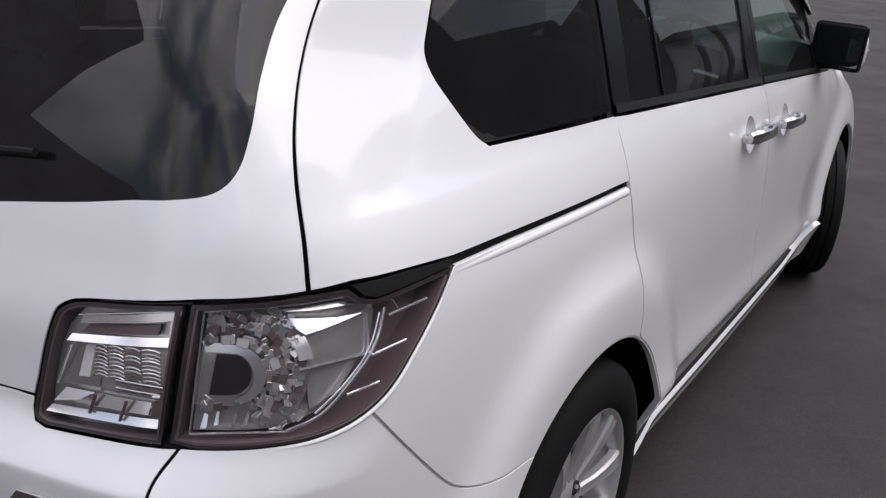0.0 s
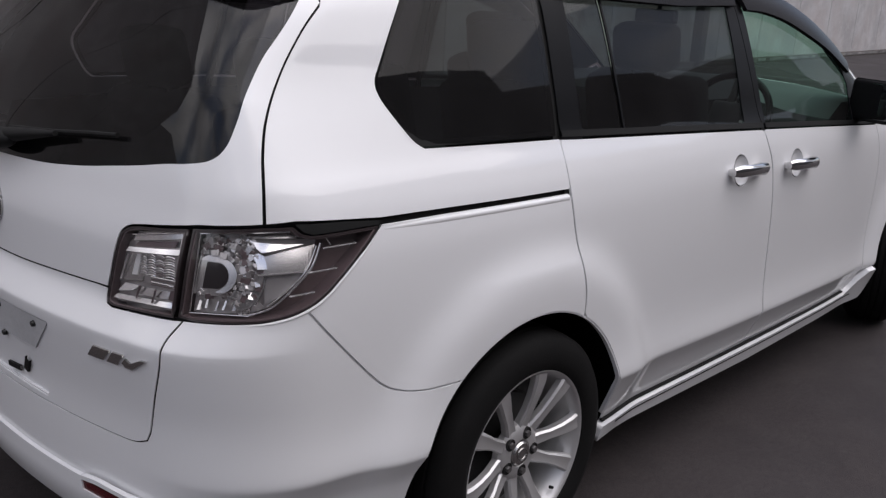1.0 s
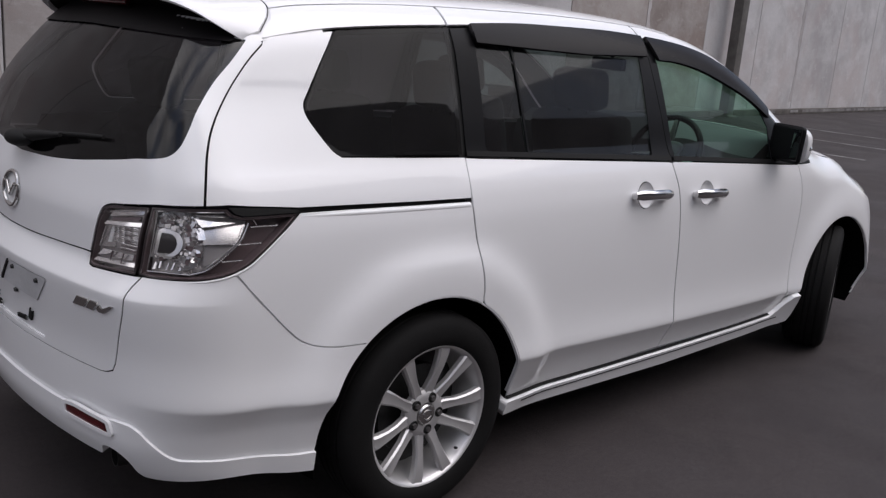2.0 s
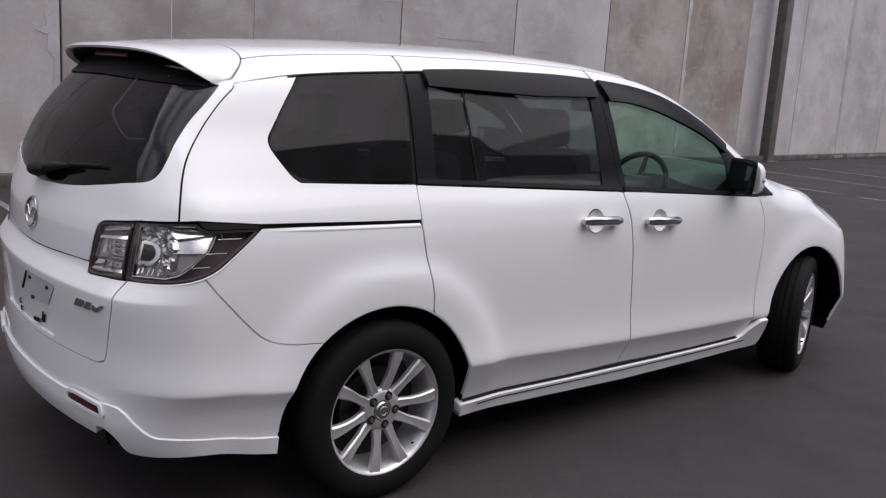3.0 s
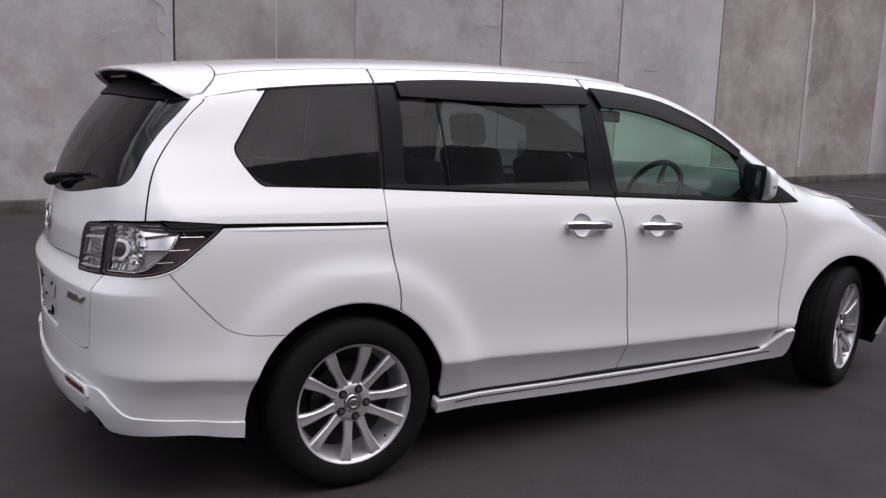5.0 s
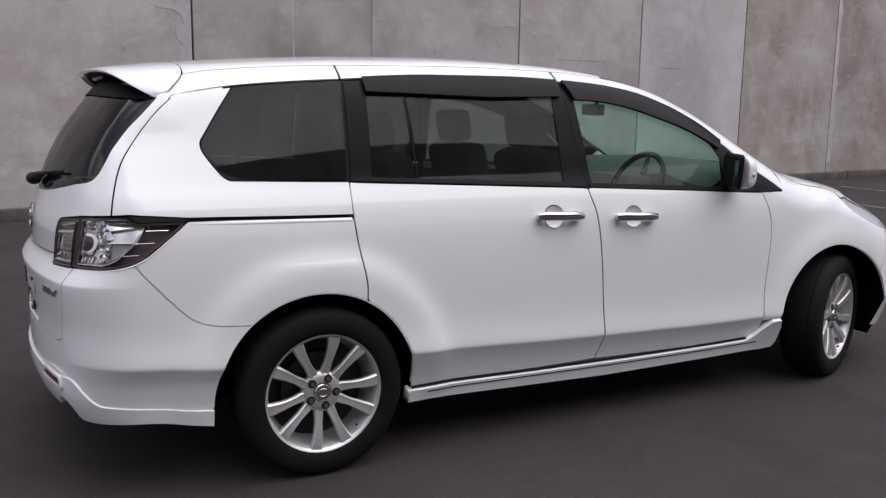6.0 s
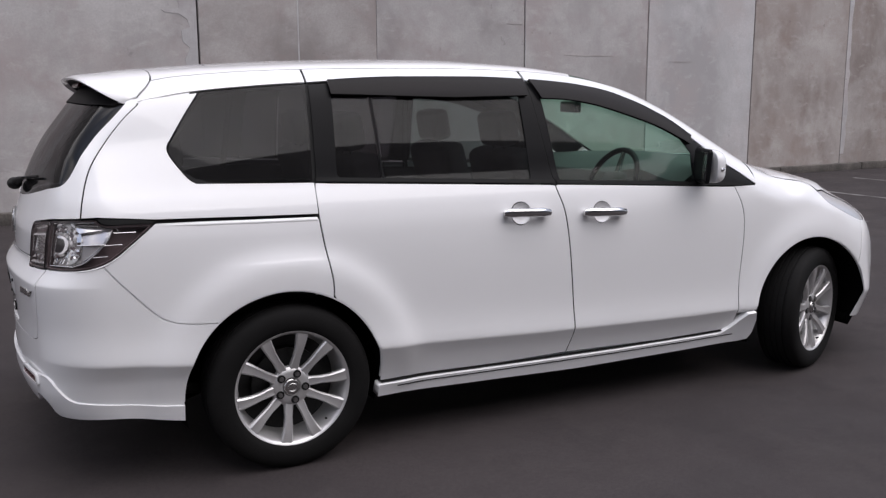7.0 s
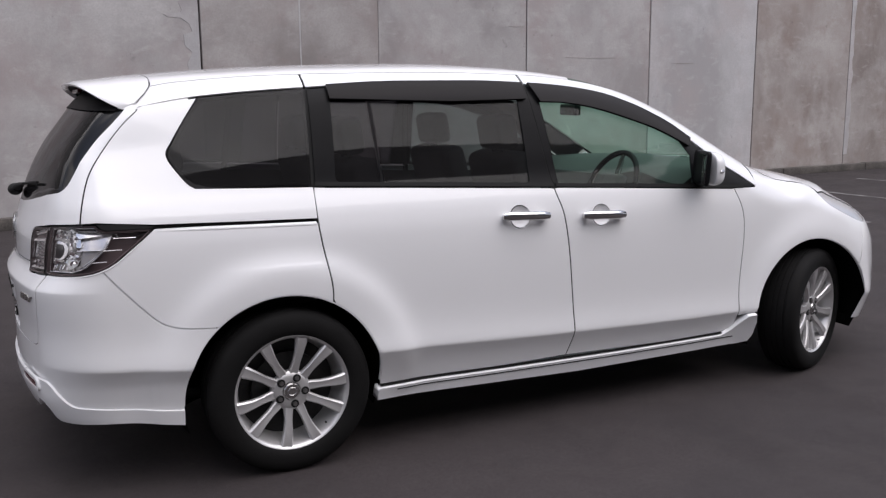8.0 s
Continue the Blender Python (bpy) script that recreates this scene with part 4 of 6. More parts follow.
def wire(name, line, radius, mat, lamp, depth, label="", sides=8):
    if lamp is gate_lamp:
        line = [(min(u, -0.8165 + (z - 1.04) * 0.118), z) for u, z in line]
    p, _ = flank_all(line, -depth * (0.55 if lamp is gate_lamp else 0.75))
    for flip in (1, -1):
        bm = bmesh.new()
        tube_into(bm, [(q[0], q[1] * flip, q[2]) for q in p], radius, sides)
        part(name, bm, mat, lamp, label)


# body half: silver back, D-shaped bulb cover in a chrome ring, arcs, wedge and fins
insert("silver_back", [(-0.790, 1.034), (-0.700, 1.040), (-0.655, 1.040), (-0.640, 1.024), (-0.606, 1.018), (-0.622, 0.969), (-0.650, 0.930), (-0.684, 0.893), (-0.717, 0.880), (-0.806, 0.876)], LAMP_BACK, body_lamp, 0.030, 0.040, "silver reflector back")
cover = [(-0.7875, 0.928)] + ring_of(-0.7685, 0.9545, 0.0205, 0.0265, -75, 75, 14) + [(-0.780, 0.981)]
insert("cover_frame", [(-0.803, 0.914), (-0.760, 0.914), (-0.742, 0.930), (-0.740, 0.975), (-0.758, 0.990), (-0.794, 0.990)], LAMP_GREY, body_lamp, 0.020, 0.026, "grey cover frame", holes=[cover])
insert("reflector_ring", [(-0.764, 0.9245)] + ring_of(-0.7685, 0.9565, 0.034, 0.0370, -60, 72, 18) + [(-0.795, 0.996), (-0.791, 0.983)] + [(-0.781, 0.983)] + ring_of(-0.7685, 0.9545, 0.0225, 0.0285, 72, -74, 18), LAMP_GREY, body_lamp, 0.004, 0.028, "bright chrome ring", step=0.008)
insert("bulb_cover", cover, LAMP_COVER, body_lamp, 0.018, 0.020, "dark bulb cover")
insert("reflector_arc", ring_of(-0.738, 0.955, 0.046, 0.068, 96, -85, 26) + ring_of(-0.742, 0.955, 0.036, 0.056, -85, 96, 26), LAMP_GREY, body_lamp, 0.016, 0.032, "silver reflector arc", step=0.010)
insert("reflector_arc", ring_of(-0.724, 0.960, 0.034, 0.066, 84, 10, 20) + ring_of(-0.732, 0.962, 0.028, 0.052, 10, 84, 20), LAMP_CHROME, body_lamp, 0.008, 0.034, "bright chrome arc", step=0.010)
insert("reflector_wedge", [(-0.712, 1.022), (-0.690, 1.019), (-0.665, 1.0155), (-0.634, 1.0140), (-0.662, 1.0095), (-0.698, 1.003), (-0.706, 1.010)], LAMP_CHROME, body_lamp, 0.006, 0.018, "bright chrome wedge", step=0.010)
insert("reflector_strip", [(-0.722, 1.037), (-0.655, 1.037), (-0.646, 1.028), (-0.690, 1.029), (-0.716, 1.031)], LAMP_GREY, body_lamp, 0.014, 0.022, "silver reflector strip", step=0.010)
insert("reflector_panel", [(-0.700, 0.993), (-0.660, 1.004), (-0.609, 1.010), (-0.628, 0.962), (-0.696, 0.961)], LAMP_GREY, body_lamp, 0.016, 0.034, "smooth silver reflector panel")
insert("reflector_panel", [(-0.696, 0.957), (-0.631, 0.958), (-0.664, 0.918), (-0.694, 0.902)], LAMP_BACK, body_lamp, 0.018, 0.028, "smooth silver reflector panel")
wire("bright_edge", bend((-0.607, 1.012), (-0.622, 0.969), (-0.650, 0.932), (-0.684, 0.895), (-0.717, 0.880)), 0.0024, LAMP_GREY, body_lamp, 0.010, "bright lens edge")
wire("bright_edge", bend((-0.614, 1.008), (-0.630, 0.966), (-0.658, 0.930), (-0.690, 0.898)), 0.0014, LAMP_CHROME, body_lamp, 0.010, "bright lens edge")
wire("bright_edge", [(-0.704, 0.9585), (-0.629, 0.9605)], 0.0020, LAMP_CHROME, body_lamp, 0.012, "bright lens edge")
wire("bright_edge", [(-0.806, 0.8770), (-0.717, 0.8790)], 0.0014, LAMP_CHROME, body_lamp, 0.010, "bright lens edge")
wire("bright_edge", [(-0.8045, 0.880), (-0.790, 1.033)], 0.0014, LAMP_GREY, body_lamp, 0.008, "lens edge")
wire("bright_edge", [(-0.790, 1.0335), (-0.70, 1.0395), (-0.657, 1.040)], 0.0014, LAMP_CHROME, body_lamp, 0.008, "lens edge")
for a, b in (((-0.603, 1.002), (-0.541, 1.001)), ((-0.629, 0.958), (-0.580, 0.959)), ((-0.659, 0.915), (-0.620, 0.918))):
    wire("lamp_fin", [a, b], 0.0020, LAMP_CHROME, body_lamp, 0.005, "thin chrome fin")
wire("lamp_fin", [(-0.598, 1.020), (-0.590, 1.006)], 0.0014, LAMP_GREY, body_lamp, 0.005, "thin chrome fin")
chips = random.Random(8)
for u in (-0.796, -0.783, -0.768, -0.757, -0.742):
    a, b, z = chips.uniform(0.002, 0.008), chips.uniform(0.003, 0.006), 0.883 + chips.uniform(0, 0.006)
    insert("chip", [(u, z), (u + b, z + 0.001), (u + a + b * 0.6, z + 0.017), (u + a, z + 0.019)], chips.choice((LAMP_CHROME, LAMP_GREY)), body_lamp, 0.014, 0.022, "small chrome chip")
# Glints and darks of the chrome facets are put into four random materials.
facets = {LAMP_DARK: [], LAMP_BACK: [], LAMP_GREY: [], LAMP_CHROME: []}
for r in np.arange(0.044, 0.100, 0.0075):
    count = int(2 * math.pi * r / 0.0095)
    for k in range(count):
        t = 2 * math.pi * (k + 0.9 * chips.random()) / count
        u, z = -0.7685 + 0.86 * r * math.cos(t) + chips.uniform(-0.002, 0.002), 0.955 + r * math.sin(t) + chips.uniform(-0.003, 0.003)
        right = -0.700 if z > 0.900 else -0.676 - (0.900 - z) * 2.0
        if not (-0.799 + (z - 0.88) * 0.09 < u < right and 0.880 < z < 1.031) or (z < 0.91 and u < -0.745):
            continue
        mat = chips.choices(list(facets), (0.16, 0.38, 0.39, 0.07))[0]
        facets[mat].append((u, z, t, chips.uniform(-0.38, 0.38), chips.uniform(-0.25, 0.42), chips.uniform(0.7, 1.8)))
for mat, places in facets.items():
    for flip in (1, -1):
        bm = bmesh.new()
        for u, z, t, lean, tip, big in places:
            p, n = flank_all([(u, z)], -0.016)
            n = Vector((n[0, 0], n[0, 1] * flip, n[0, 2]))
            along_ring = Vector((-n.y, n.x, 0)).normalized() * -math.sin(t) * flip + Vector((0, 0, math.cos(t)))
            across = n.cross(along_ring).normalized()
            tilt = (n + along_ring * lean + Vector((0, 0, tip))).normalized()
            m = Matrix((across, tilt.cross(across).normalized(), tilt)).transposed().to_4x4() @ pose(0, 0, 0, 0, 0, 60 * lean)
            box_into(bm, (0.0068 * big, 0.0098 * big, 0.0024), Matrix.Translation((p[0, 0], p[0, 1] * flip, p[0, 2])) @ m, 0.0006, 1)
        tagged(part("facets", bm, mat, body_lamp), "faceted chrome reflector", kind="stuff")

# tailgate half: bright bars above and below a fluted block
insert("grey_frame", [(-0.921, 1.014), (-0.806, 1.033), (-0.820, 0.874), (-0.962, 0.863), (-0.955, 0.930), (-0.938, 0.988)], LAMP_BACK, gate_lamp, 0.034, 0.040, "silver reflector back")
insert("dark_slot", [(-0.910, 0.996), (-0.833, 1.012), (-0.836, 0.999), (-0.918, 0.984)], LAMP_DARK, gate_lamp, 0.020, 0.026, "dark slot")
insert("grey_bar", [(-0.915, 1.006), (-0.803, 1.030), (-0.804, 1.019), (-0.918, 0.996)], LAMP_GREY, gate_lamp, 0.014, 0.020, "silver bar")
insert("chrome_bar", [(-0.930, 0.972), (-0.926, 0.981), (-0.812, 0.998), (-0.812, 0.987)], LAMP_CHROME, gate_lamp, 0.004, 0.026, "bright chrome bar", step=0.008)
insert("grey_block", [(-0.928, 0.966), (-0.893, 0.972), (-0.899, 0.916), (-0.944, 0.908)], LAMP_GREY, gate_lamp, 0.016, 0.030, "smooth silver block")
insert("bright_strip", [(-0.913, 0.968), (-0.902, 0.970), (-0.909, 0.927), (-0.921, 0.925)], LENS_WHITE, gate_lamp, 0.014, 0.022, "pale strip")
insert("grey_block", [(-0.893, 0.973), (-0.812, 0.981), (-0.824, 0.918), (-0.898, 0.914)], LAMP_BACK, gate_lamp, 0.022, 0.032, "fluted insert")
insert("grey_column", [(-0.822, 1.016), (-0.799, 1.030), (-0.806, 0.990), (-0.818, 0.985)], LAMP_GREY, gate_lamp, 0.010, 0.016, "silver column")
insert("chrome_bar", [(-0.959, 0.868), (-0.954, 0.877), (-0.824, 0.888), (-0.826, 0.878)], LAMP_CHROME, gate_lamp, 0.004, 0.022, "bright chrome bar", step=0.008)
insert("bright_chip", [(-0.950, 0.884), (-0.940, 0.902), (-0.908, 0.904), (-0.922, 0.892)], LAMP_CHROME, gate_lamp, 0.006, 0.024, "bright chrome chip", step=0.008)
insert("grey_bar", [(-0.905, 0.889), (-0.903, 0.904), (-0.844, 0.908), (-0.846, 0.893)], LAMP_GREY, gate_lamp, 0.014, 0.026, "silver bar")
insert("grey_block", [(-0.842, 0.893), (-0.840, 0.912), (-0.820, 0.913), (-0.824, 0.893)], LAMP_DARK, gate_lamp, 0.012, 0.016, "dark block")
wire("bright_edge", [(-0.838, 0.9225), (-0.816, 0.924)], 0.0022, LAMP_CHROME, gate_lamp, 0.008, "bright bar")
wire("bright_edge", [(-0.9265, 0.966), (-0.935, 0.940), (-0.945, 0.909)], 0.0020, LAMP_CHROME, gate_lamp, 0.010, "bright edge")
wire("bright_edge", [(-0.918, 1.007), (-0.806, 1.031)], 0.0014, LAMP_CHROME, gate_lamp, 0.008, "bright edge")
for u in (-0.900, -0.866):
    wire("bright_edge", [(u, 0.908), (u - 0.008, 0.880)], 0.0022, LAMP_DARK, gate_lamp, 0.008, "dark rib")
# Light and dark along the fluting are put into alternating bar materials.
for u0, u1, mats in ((-0.903, -0.888, (LAMP_BACK, LAMP_GREY)), (-0.886, -0.870, (LAMP_GREY, LAMP_BACK, LAMP_CHROME)), (-0.868, -0.852, (LAMP_BACK, LAMP_DARK, LAMP_GREY)), (-0.850, -0.832, (LAMP_CHROME, LAMP_BACK, LAMP_GREY))):
    for k in range(9):
        z = 0.976 - 0.0050 * k + 0.12 * (u0 + 0.86) + chips.uniform(-0.0006, 0.0006)
        wire("flute", [(u0, z), (u0 * 0.7 + u1 * 0.3, z + 0.0022), (u0 * 0.3 + u1 * 0.7, z + 0.0022), (u1, z)], chips.uniform(0.0009, 0.0015), mats[k % len(mats)], gate_lamp, 0.018, "", 6)
for k in range(5):
    wire("flute", [(-0.880, 0.936 - 0.0052 * k), (-0.855, 0.9375 - 0.0052 * k), (-0.828, 0.938 - 0.0052 * k)], 0.0013, LAMP_GREY if k % 2 else LAMP_DARK, gate_lamp, 0.018, "", 6)

# door handles: a bar over a round hollow
for x0, x1, z in ((0.966, 1.205, 0.975), (1.386, 1.622, 0.955)):
    for flip in (1, -1):
        mid = (x0 + x1) / 2 - 0.02
        bm = bmesh.new()
        p, n = flank_all([(x0 + 0.004, z + 0.003), (x0 + 0.03, z + 0.003), (mid, z), (x1 - 0.05, z - 0.003), (x1 - 0.004, z - 0.005)], 0.0)
        lift = (0.022, 0.034, 0.040, 0.038, 0.024)
        pts = [(q[0] + m[0] * k, (q[1] + m[1] * k) * flip, q[2] + m[2] * k) for q, m, k in zip(p, n, lift)]
        tube_into(bm, pts, [0.010, 0.0145, 0.0135, 0.0155, 0.0115], 12, flat=1.40)
        for k, (u, dx) in enumerate(((x0 + 0.022, 0.03), (x1 - 0.03, 0.05))):
            p, n = flank_all([(u, z)], 0.012)
            box_into(bm, (dx, 0.03, 0.024), pose(p[0, 0], p[0, 1] * flip, p[0, 2]), 0.006)
        handle = part("door_handle", bm, HANDLE, car, "chrome bar handle")
        cu, cz = CUPS[0] if x0 < 1.2 else CUPS[1]
        rows, faces, spin = [], [], 36
        for r in np.linspace(1.0, 0.06, 9):
            ring = [(cu + 0.0497 * r * math.cos(t), cz + 0.0477 * r * math.sin(t)) for t in np.linspace(0, 2 * math.pi, spin, endpoint=False)]
            q, m = flank_all(ring, 0.0)
            rows += [(a + b * (-0.017 * (1 - r ** 4) - 0.0005)) * np.array((1, flip, 1)) for a, b in zip(q, m)]
        for i in range(8):
            faces += [(i * spin + j, i * spin + (j + 1) % spin, (i + 1) * spin + (j + 1) % spin, (i + 1) * spin + j) for j in range(spin)]
        faces.append(range(8 * spin, 9 * spin))
        finish("handle_cup", rows, [tuple(f)[::-flip] for f in faces], PAINT, handle, "round finger hollow")

# tailgate badges: a ring emblem and a slanted chrome script
bm = bmesh.new()
p, n = flank_all([(TAIL_MID + 0.062 * math.cos(t), 0.972 + 0.050 * math.sin(t)) for t in np.linspace(0, 2 * math.pi, 40, endpoint=False)], 0.004)
tube_into(bm, p, 0.0065, 8, closed=True)
p, n = flank_all([(TAIL_MID + a, 0.972 + b) for a, b in ((-0.054, 0.016), (-0.03, 0.016), (0.0, -0.018), (0.03, 0.016), (0.054, 0.016))], 0.005)
tube_into(bm, p, 0.006, 8)
part("emblem", bm, SATIN, tailgate, "chrome ring emblem")
u0, u1 = -0.985, -0.872
script = [[(0.0, 0.0), (0.08, 1.0), (0.40, 1.0), (0.32, 0.0)], [(0.38, 0.0), (0.46, 1.0), (0.66, 1.0), (0.60, 0.0)], [(0.66, 0.30), (0.70, 0.75), (0.80, 0.45), (0.96, 1.0), (1.04, 1.0), (0.86, 0.0), (0.74, 0.0)]]
for letter in script:
    panel("badge", [(u0 + (u1 - u0) * (a + 0.06 * b), 0.745 + 0.026 * b + 0.004 * a) for a, b in letter], SATIN, lower_gate, "small chrome badge", lift=0.005, lip=0.005, gap=0, step=0.02)

# number plate fittings, with no plate in the recess
panel("plate_backing", [(-1.128, 0.772), (-1.205, 0.690), (-1.462, 0.690), (-1.378, 0.772)], PLATE_GREY, tailgate, "grey plate backing", lift=-0.0035, lip=0.003, gap=0, step=0.03)
# First strip: dark of the slit beside the backing; the rest are brackets.
for line, width in (([(-1.384, 0.770), (-1.466, 0.694)], 0.008), ([(-1.352, 0.607), (-1.288, 0.613)], 0.012), ([(-1.262, 0.618), (-1.249, 0.650)], 0.018), ([(-1.532, 0.632), (-1.520, 0.628)], 0.014), ([(-1.520, 0.606), (-1.500, 0.603)], 0.012)):
    ribbon("plate_black_strip", line, width, SEAL, tailgate, lift=0.001, thick=0.006)
for u, z in ((-1.351, 0.757), (-1.188, 0.754), (-1.352, 0.684)):
    p, n = flank_all([(u, z)], -0.001)
    bm = bmesh.new()
    bmesh.ops.create_cone(bm, cap_ends=True, segments=14, radius1=0.008, radius2=0.006, depth=0.008, matrix=Matrix.Translation(p[0]) @ Vector(n[0]).to_track_quat("Z", "Y").to_matrix().to_4x4())
    part("screw", bm, DARK_METAL, tailgate)

# door mirrors
for flip in (1, -1):
    bm = bmesh.new()
    got = bmesh.ops.create_uvsphere(bm, u_segments=28, v_segments=16, radius=1.0)
    for v in got["verts"]:
        x, y, z = v.co
        k = lambda c, e: math.copysign(abs(c) ** e, c)
        back = 0.008 if x < 0 else 0.062
        v.co = (2.092 + k(x, 0.75) * back - (0.33 * 0.078 * k(y, 0.6) if x < 0 else 0.0) * (1 if y < 0 else 0.4) * min(1.0, -x * 3), -(0.922 + k(y, 0.6) * 0.090) * flip, 1.150 + k(z, 0.6) * 0.080 - 0.01 * y)
    shell = part("door_mirror", bm, PAINT, car, "white mirror housing with side repeater")
    bm = bmesh.new()
    box_into(bm, (0.030, 0.206, 0.166), pose(2.066, -0.914 * flip, 1.151, 0, 4, -24 * flip), 0.022, 3)
    part("mirror_rim", bm, TRIM, shell, "black mirror rim")
    bm = bmesh.new()
    box_into(bm, (0.006, 0.178, 0.138), pose(2.0515, -0.919 * flip, 1.1525, 0, 4, -25 * flip), 0.002)
    part("mirror_glass", bm, MIRROR, shell, "mirror glass")
    bm = bmesh.new()
    tube_into(bm, [(2.092, -1.008 * flip, 1.138), (2.108, -1.006 * flip, 1.139), (2.128, -0.990 * flip, 1.140), (2.146, -0.95 * flip, 1.140)], [0.010, 0.012, 0.012, 0.009], 8)
    part("side_repeater", bm, LAMP_GREY, shell, "clear side repeater")
    bm = bmesh.new()
    tube_into(bm, [(2.12, -0.83 * flip, 1.072), (2.09, -0.89 * flip, 1.085), (2.08, -0.93 * flip, 1.11)], [0.034, 0.030, 0.026], 10, flat=0.7)
    part("mirror_foot", bm, TRIM, shell, "black mirror foot")

# exhaust
bm = bmesh.new()
bm2 = [(0.033, -0.10), (0.033, 0.10), (0.029, 0.10), (0.029, -0.08)]
turned_into(bm, bm2, 24)
part("exhaust_pipe", bm, DARK_METAL, car, "dark steel exhaust pipe", matrix=pose(-0.765, -0.53, 0.288, 0, 0, 90 - 6))
bm = bmesh.new()
tube_into(bm, [(-0.70, -0.525, 0.288), (-0.45, -0.52, 0.285), (-0.2, -0.50, 0.27)], 0.03, 12)
part("exhaust_silencer", bm, DARK_METAL, car)


# wheels: tyre, ten-spoke rim, nuts, cap, brake disc; built once, the outside towards -y
def wheel_meshes():
    made = {}
    R = 0.338
    bm = bmesh.new()
    turned_into(bm, [(0.225, -0.085), (0.238, -0.099), (0.262, -0.108), (0.295, -0.106), (0.318, -0.099), (0.331, -0.085), (0.3365, -0.056), (0.330, -0.054), (0.330, -0.046), (0.3372, -0.044), (R, -0.020), (0.331, -0.018), (0.331, -0.010), (R, -0.008), (R, 0.008), (0.331, 0.010), (0.331, 0.018), (R, 0.020), (0.3372, 0.044), (0.330, 0.046), (0.330, 0.054), (0.3365, 0.056), (0.331, 0.085), (0.30, 0.106), (0.26, 0.107), (0.225, 0.095)], 96)
    made["tyre"] = (bm, TYRE)
    bm = bmesh.new()
    turned_into(bm, [(0.226, -0.088), (0.237, -0.095), (0.2365, -0.099), (0.231, -0.097), (0.222, -0.084), (0.213, -0.050), (0.200, 0.0), (0.202, 0.08), (0.222, 0.092)], 96)
    made["rim"] = (bm, ALLOY)
    bm = bmesh.new()
    turned_into(bm, [(0.084, -0.046), (0.081, -0.062), (0.070, -0.0695), (0.058, -0.073), (0.039, -0.073), (0.033, -0.064), (0.033, -0.03)], 60)
    for i in range(10):
        a = radians(36 * i + 8)
        rows = []
        for r, w, y, sweep in ((0.048, 0.026, -0.064, 0.0), (0.085, 0.0260, -0.0705, 0.3), (0.125, 0.0215, -0.080, 0.8), (0.165, 0.0255, -0.088, 1.0), (0.205, 0.0320, -0.094, 0.8), (0.226, 0.0350, -0.094, 0.6)):
            turn = a + radians(2.5) * sweep * (1 if i % 2 else -1)
            c, s = math.cos(turn), math.sin(turn)
            cs = []
            for off, dy in ((-1.0, 0.022), (-1.0, 0.006), (-0.72, 0.0), (0.0, 0.0025), (0.72, 0.0), (1.0, 0.006), (1.0, 0.022)):
                cs.append(bm.verts.new((r * c - off * w * s * 0.72, y + dy, r * s + off * w * c * 0.72)))
            rows.append(cs)
        for p, q in zip(rows[:-1], rows[1:]):
            for k in range(6):
                bm.faces.new((p[k], p[k + 1], q[k + 1], q[k]))
            bm.faces.new((p[6], p[0], q[0], q[6]))
        bm.faces.new(rows[-1])
    made["spokes"] = (bm, ALLOY)
    bm = bmesh.new()
    turned_into(bm, [(0.034, -0.058), (0.034, -0.074), (0.030, -0.079), (0.012, -0.081), (0.0005, -0.081)], 36)
    tube_into(bm, [(0.018 * math.cos(t), -0.081, 0.016 * math.sin(t)) for t in np.linspace(0, 2 * math.pi, 20, endpoint=False)], 0.0025, 6, closed=True)
    made["hub_cap"] = (bm, SATIN)
    bm = bmesh.new()
    bmesh.ops.create_cone(bm, cap_ends=True, segments=6, radius1=0.0105, radius2=0.0090, depth=0.030, matrix=pose(0, -0.066, 0, 90, 0, 0))
    made["wheel_nut"] = (bm, NUT)
    # The shade in each nut hole is put in as a dark ring.
    bm = bmesh.new()
    turned_into(bm, [(0.0172, -0.066), (0.0168, -0.0738), (0.0158, -0.0742), (0.0148, -0.0735), (0.0085, -0.0733)], 22)
    made["nut_recess"] = (bm, DARK_METAL)
    bm = bmesh.new()
    turned_into(bm, [(0.06, -0.015), (0.150, -0.015), (0.150, 0.01), (0.06, 0.01)], 48)
    turned_into(bm, [(0.201, 0.02), (0.06, 0.02)], 48)
    made["brake_disc"] = (bm, DARK_METAL)
    bm = bmesh.new()
    tube_into(bm, [(0.205, -0.082, 0.0), (0.196, -0.095, 0.0)], [0.005, 0.004], 8)
    made["valve"] = (bm, SEAL)
    return made


made = wheel_meshes()
meshes = {}
for key, (bm, mat) in made.items():
    ob = part(key, bm, mat, car)
    meshes[key] = ob.data
    bpy.data.objects.remove(ob)


def wheel(m):
    rim = new("wheel", meshes["rim"])
    rim.parent, rim.matrix_basis = car, m
    rim["label"] = "ten-spoke silver alloy wheel with black tyre"
    for key in ("tyre", "spokes", "hub_cap", "brake_disc"):
        ob = new(key, meshes[key])
        ob.parent = rim
    for i in range(5):
        ob = new("wheel_nut", meshes["wheel_nut"])
        ob.parent = rim
        a = radians(72 * i - 6)
        ob.matrix_basis = pose(0.056 * math.cos(a), 0, 0.056 * math.sin(a))
        ob = new("nut_recess", meshes["nut_recess"])
        ob.parent = rim
        ob.matrix_basis = pose(0.056 * math.cos(a), 0, 0.056 * math.sin(a))
    ob = new("valve", meshes["valve"])
    ob.parent = rim
    ob.matrix_basis = pose(0, 0, 0, 0, 48, 0)


wheel(pose(0, -0.803, 0.335))
wheel(pose(0, 0.795, 0.335, 0, 0, 180))
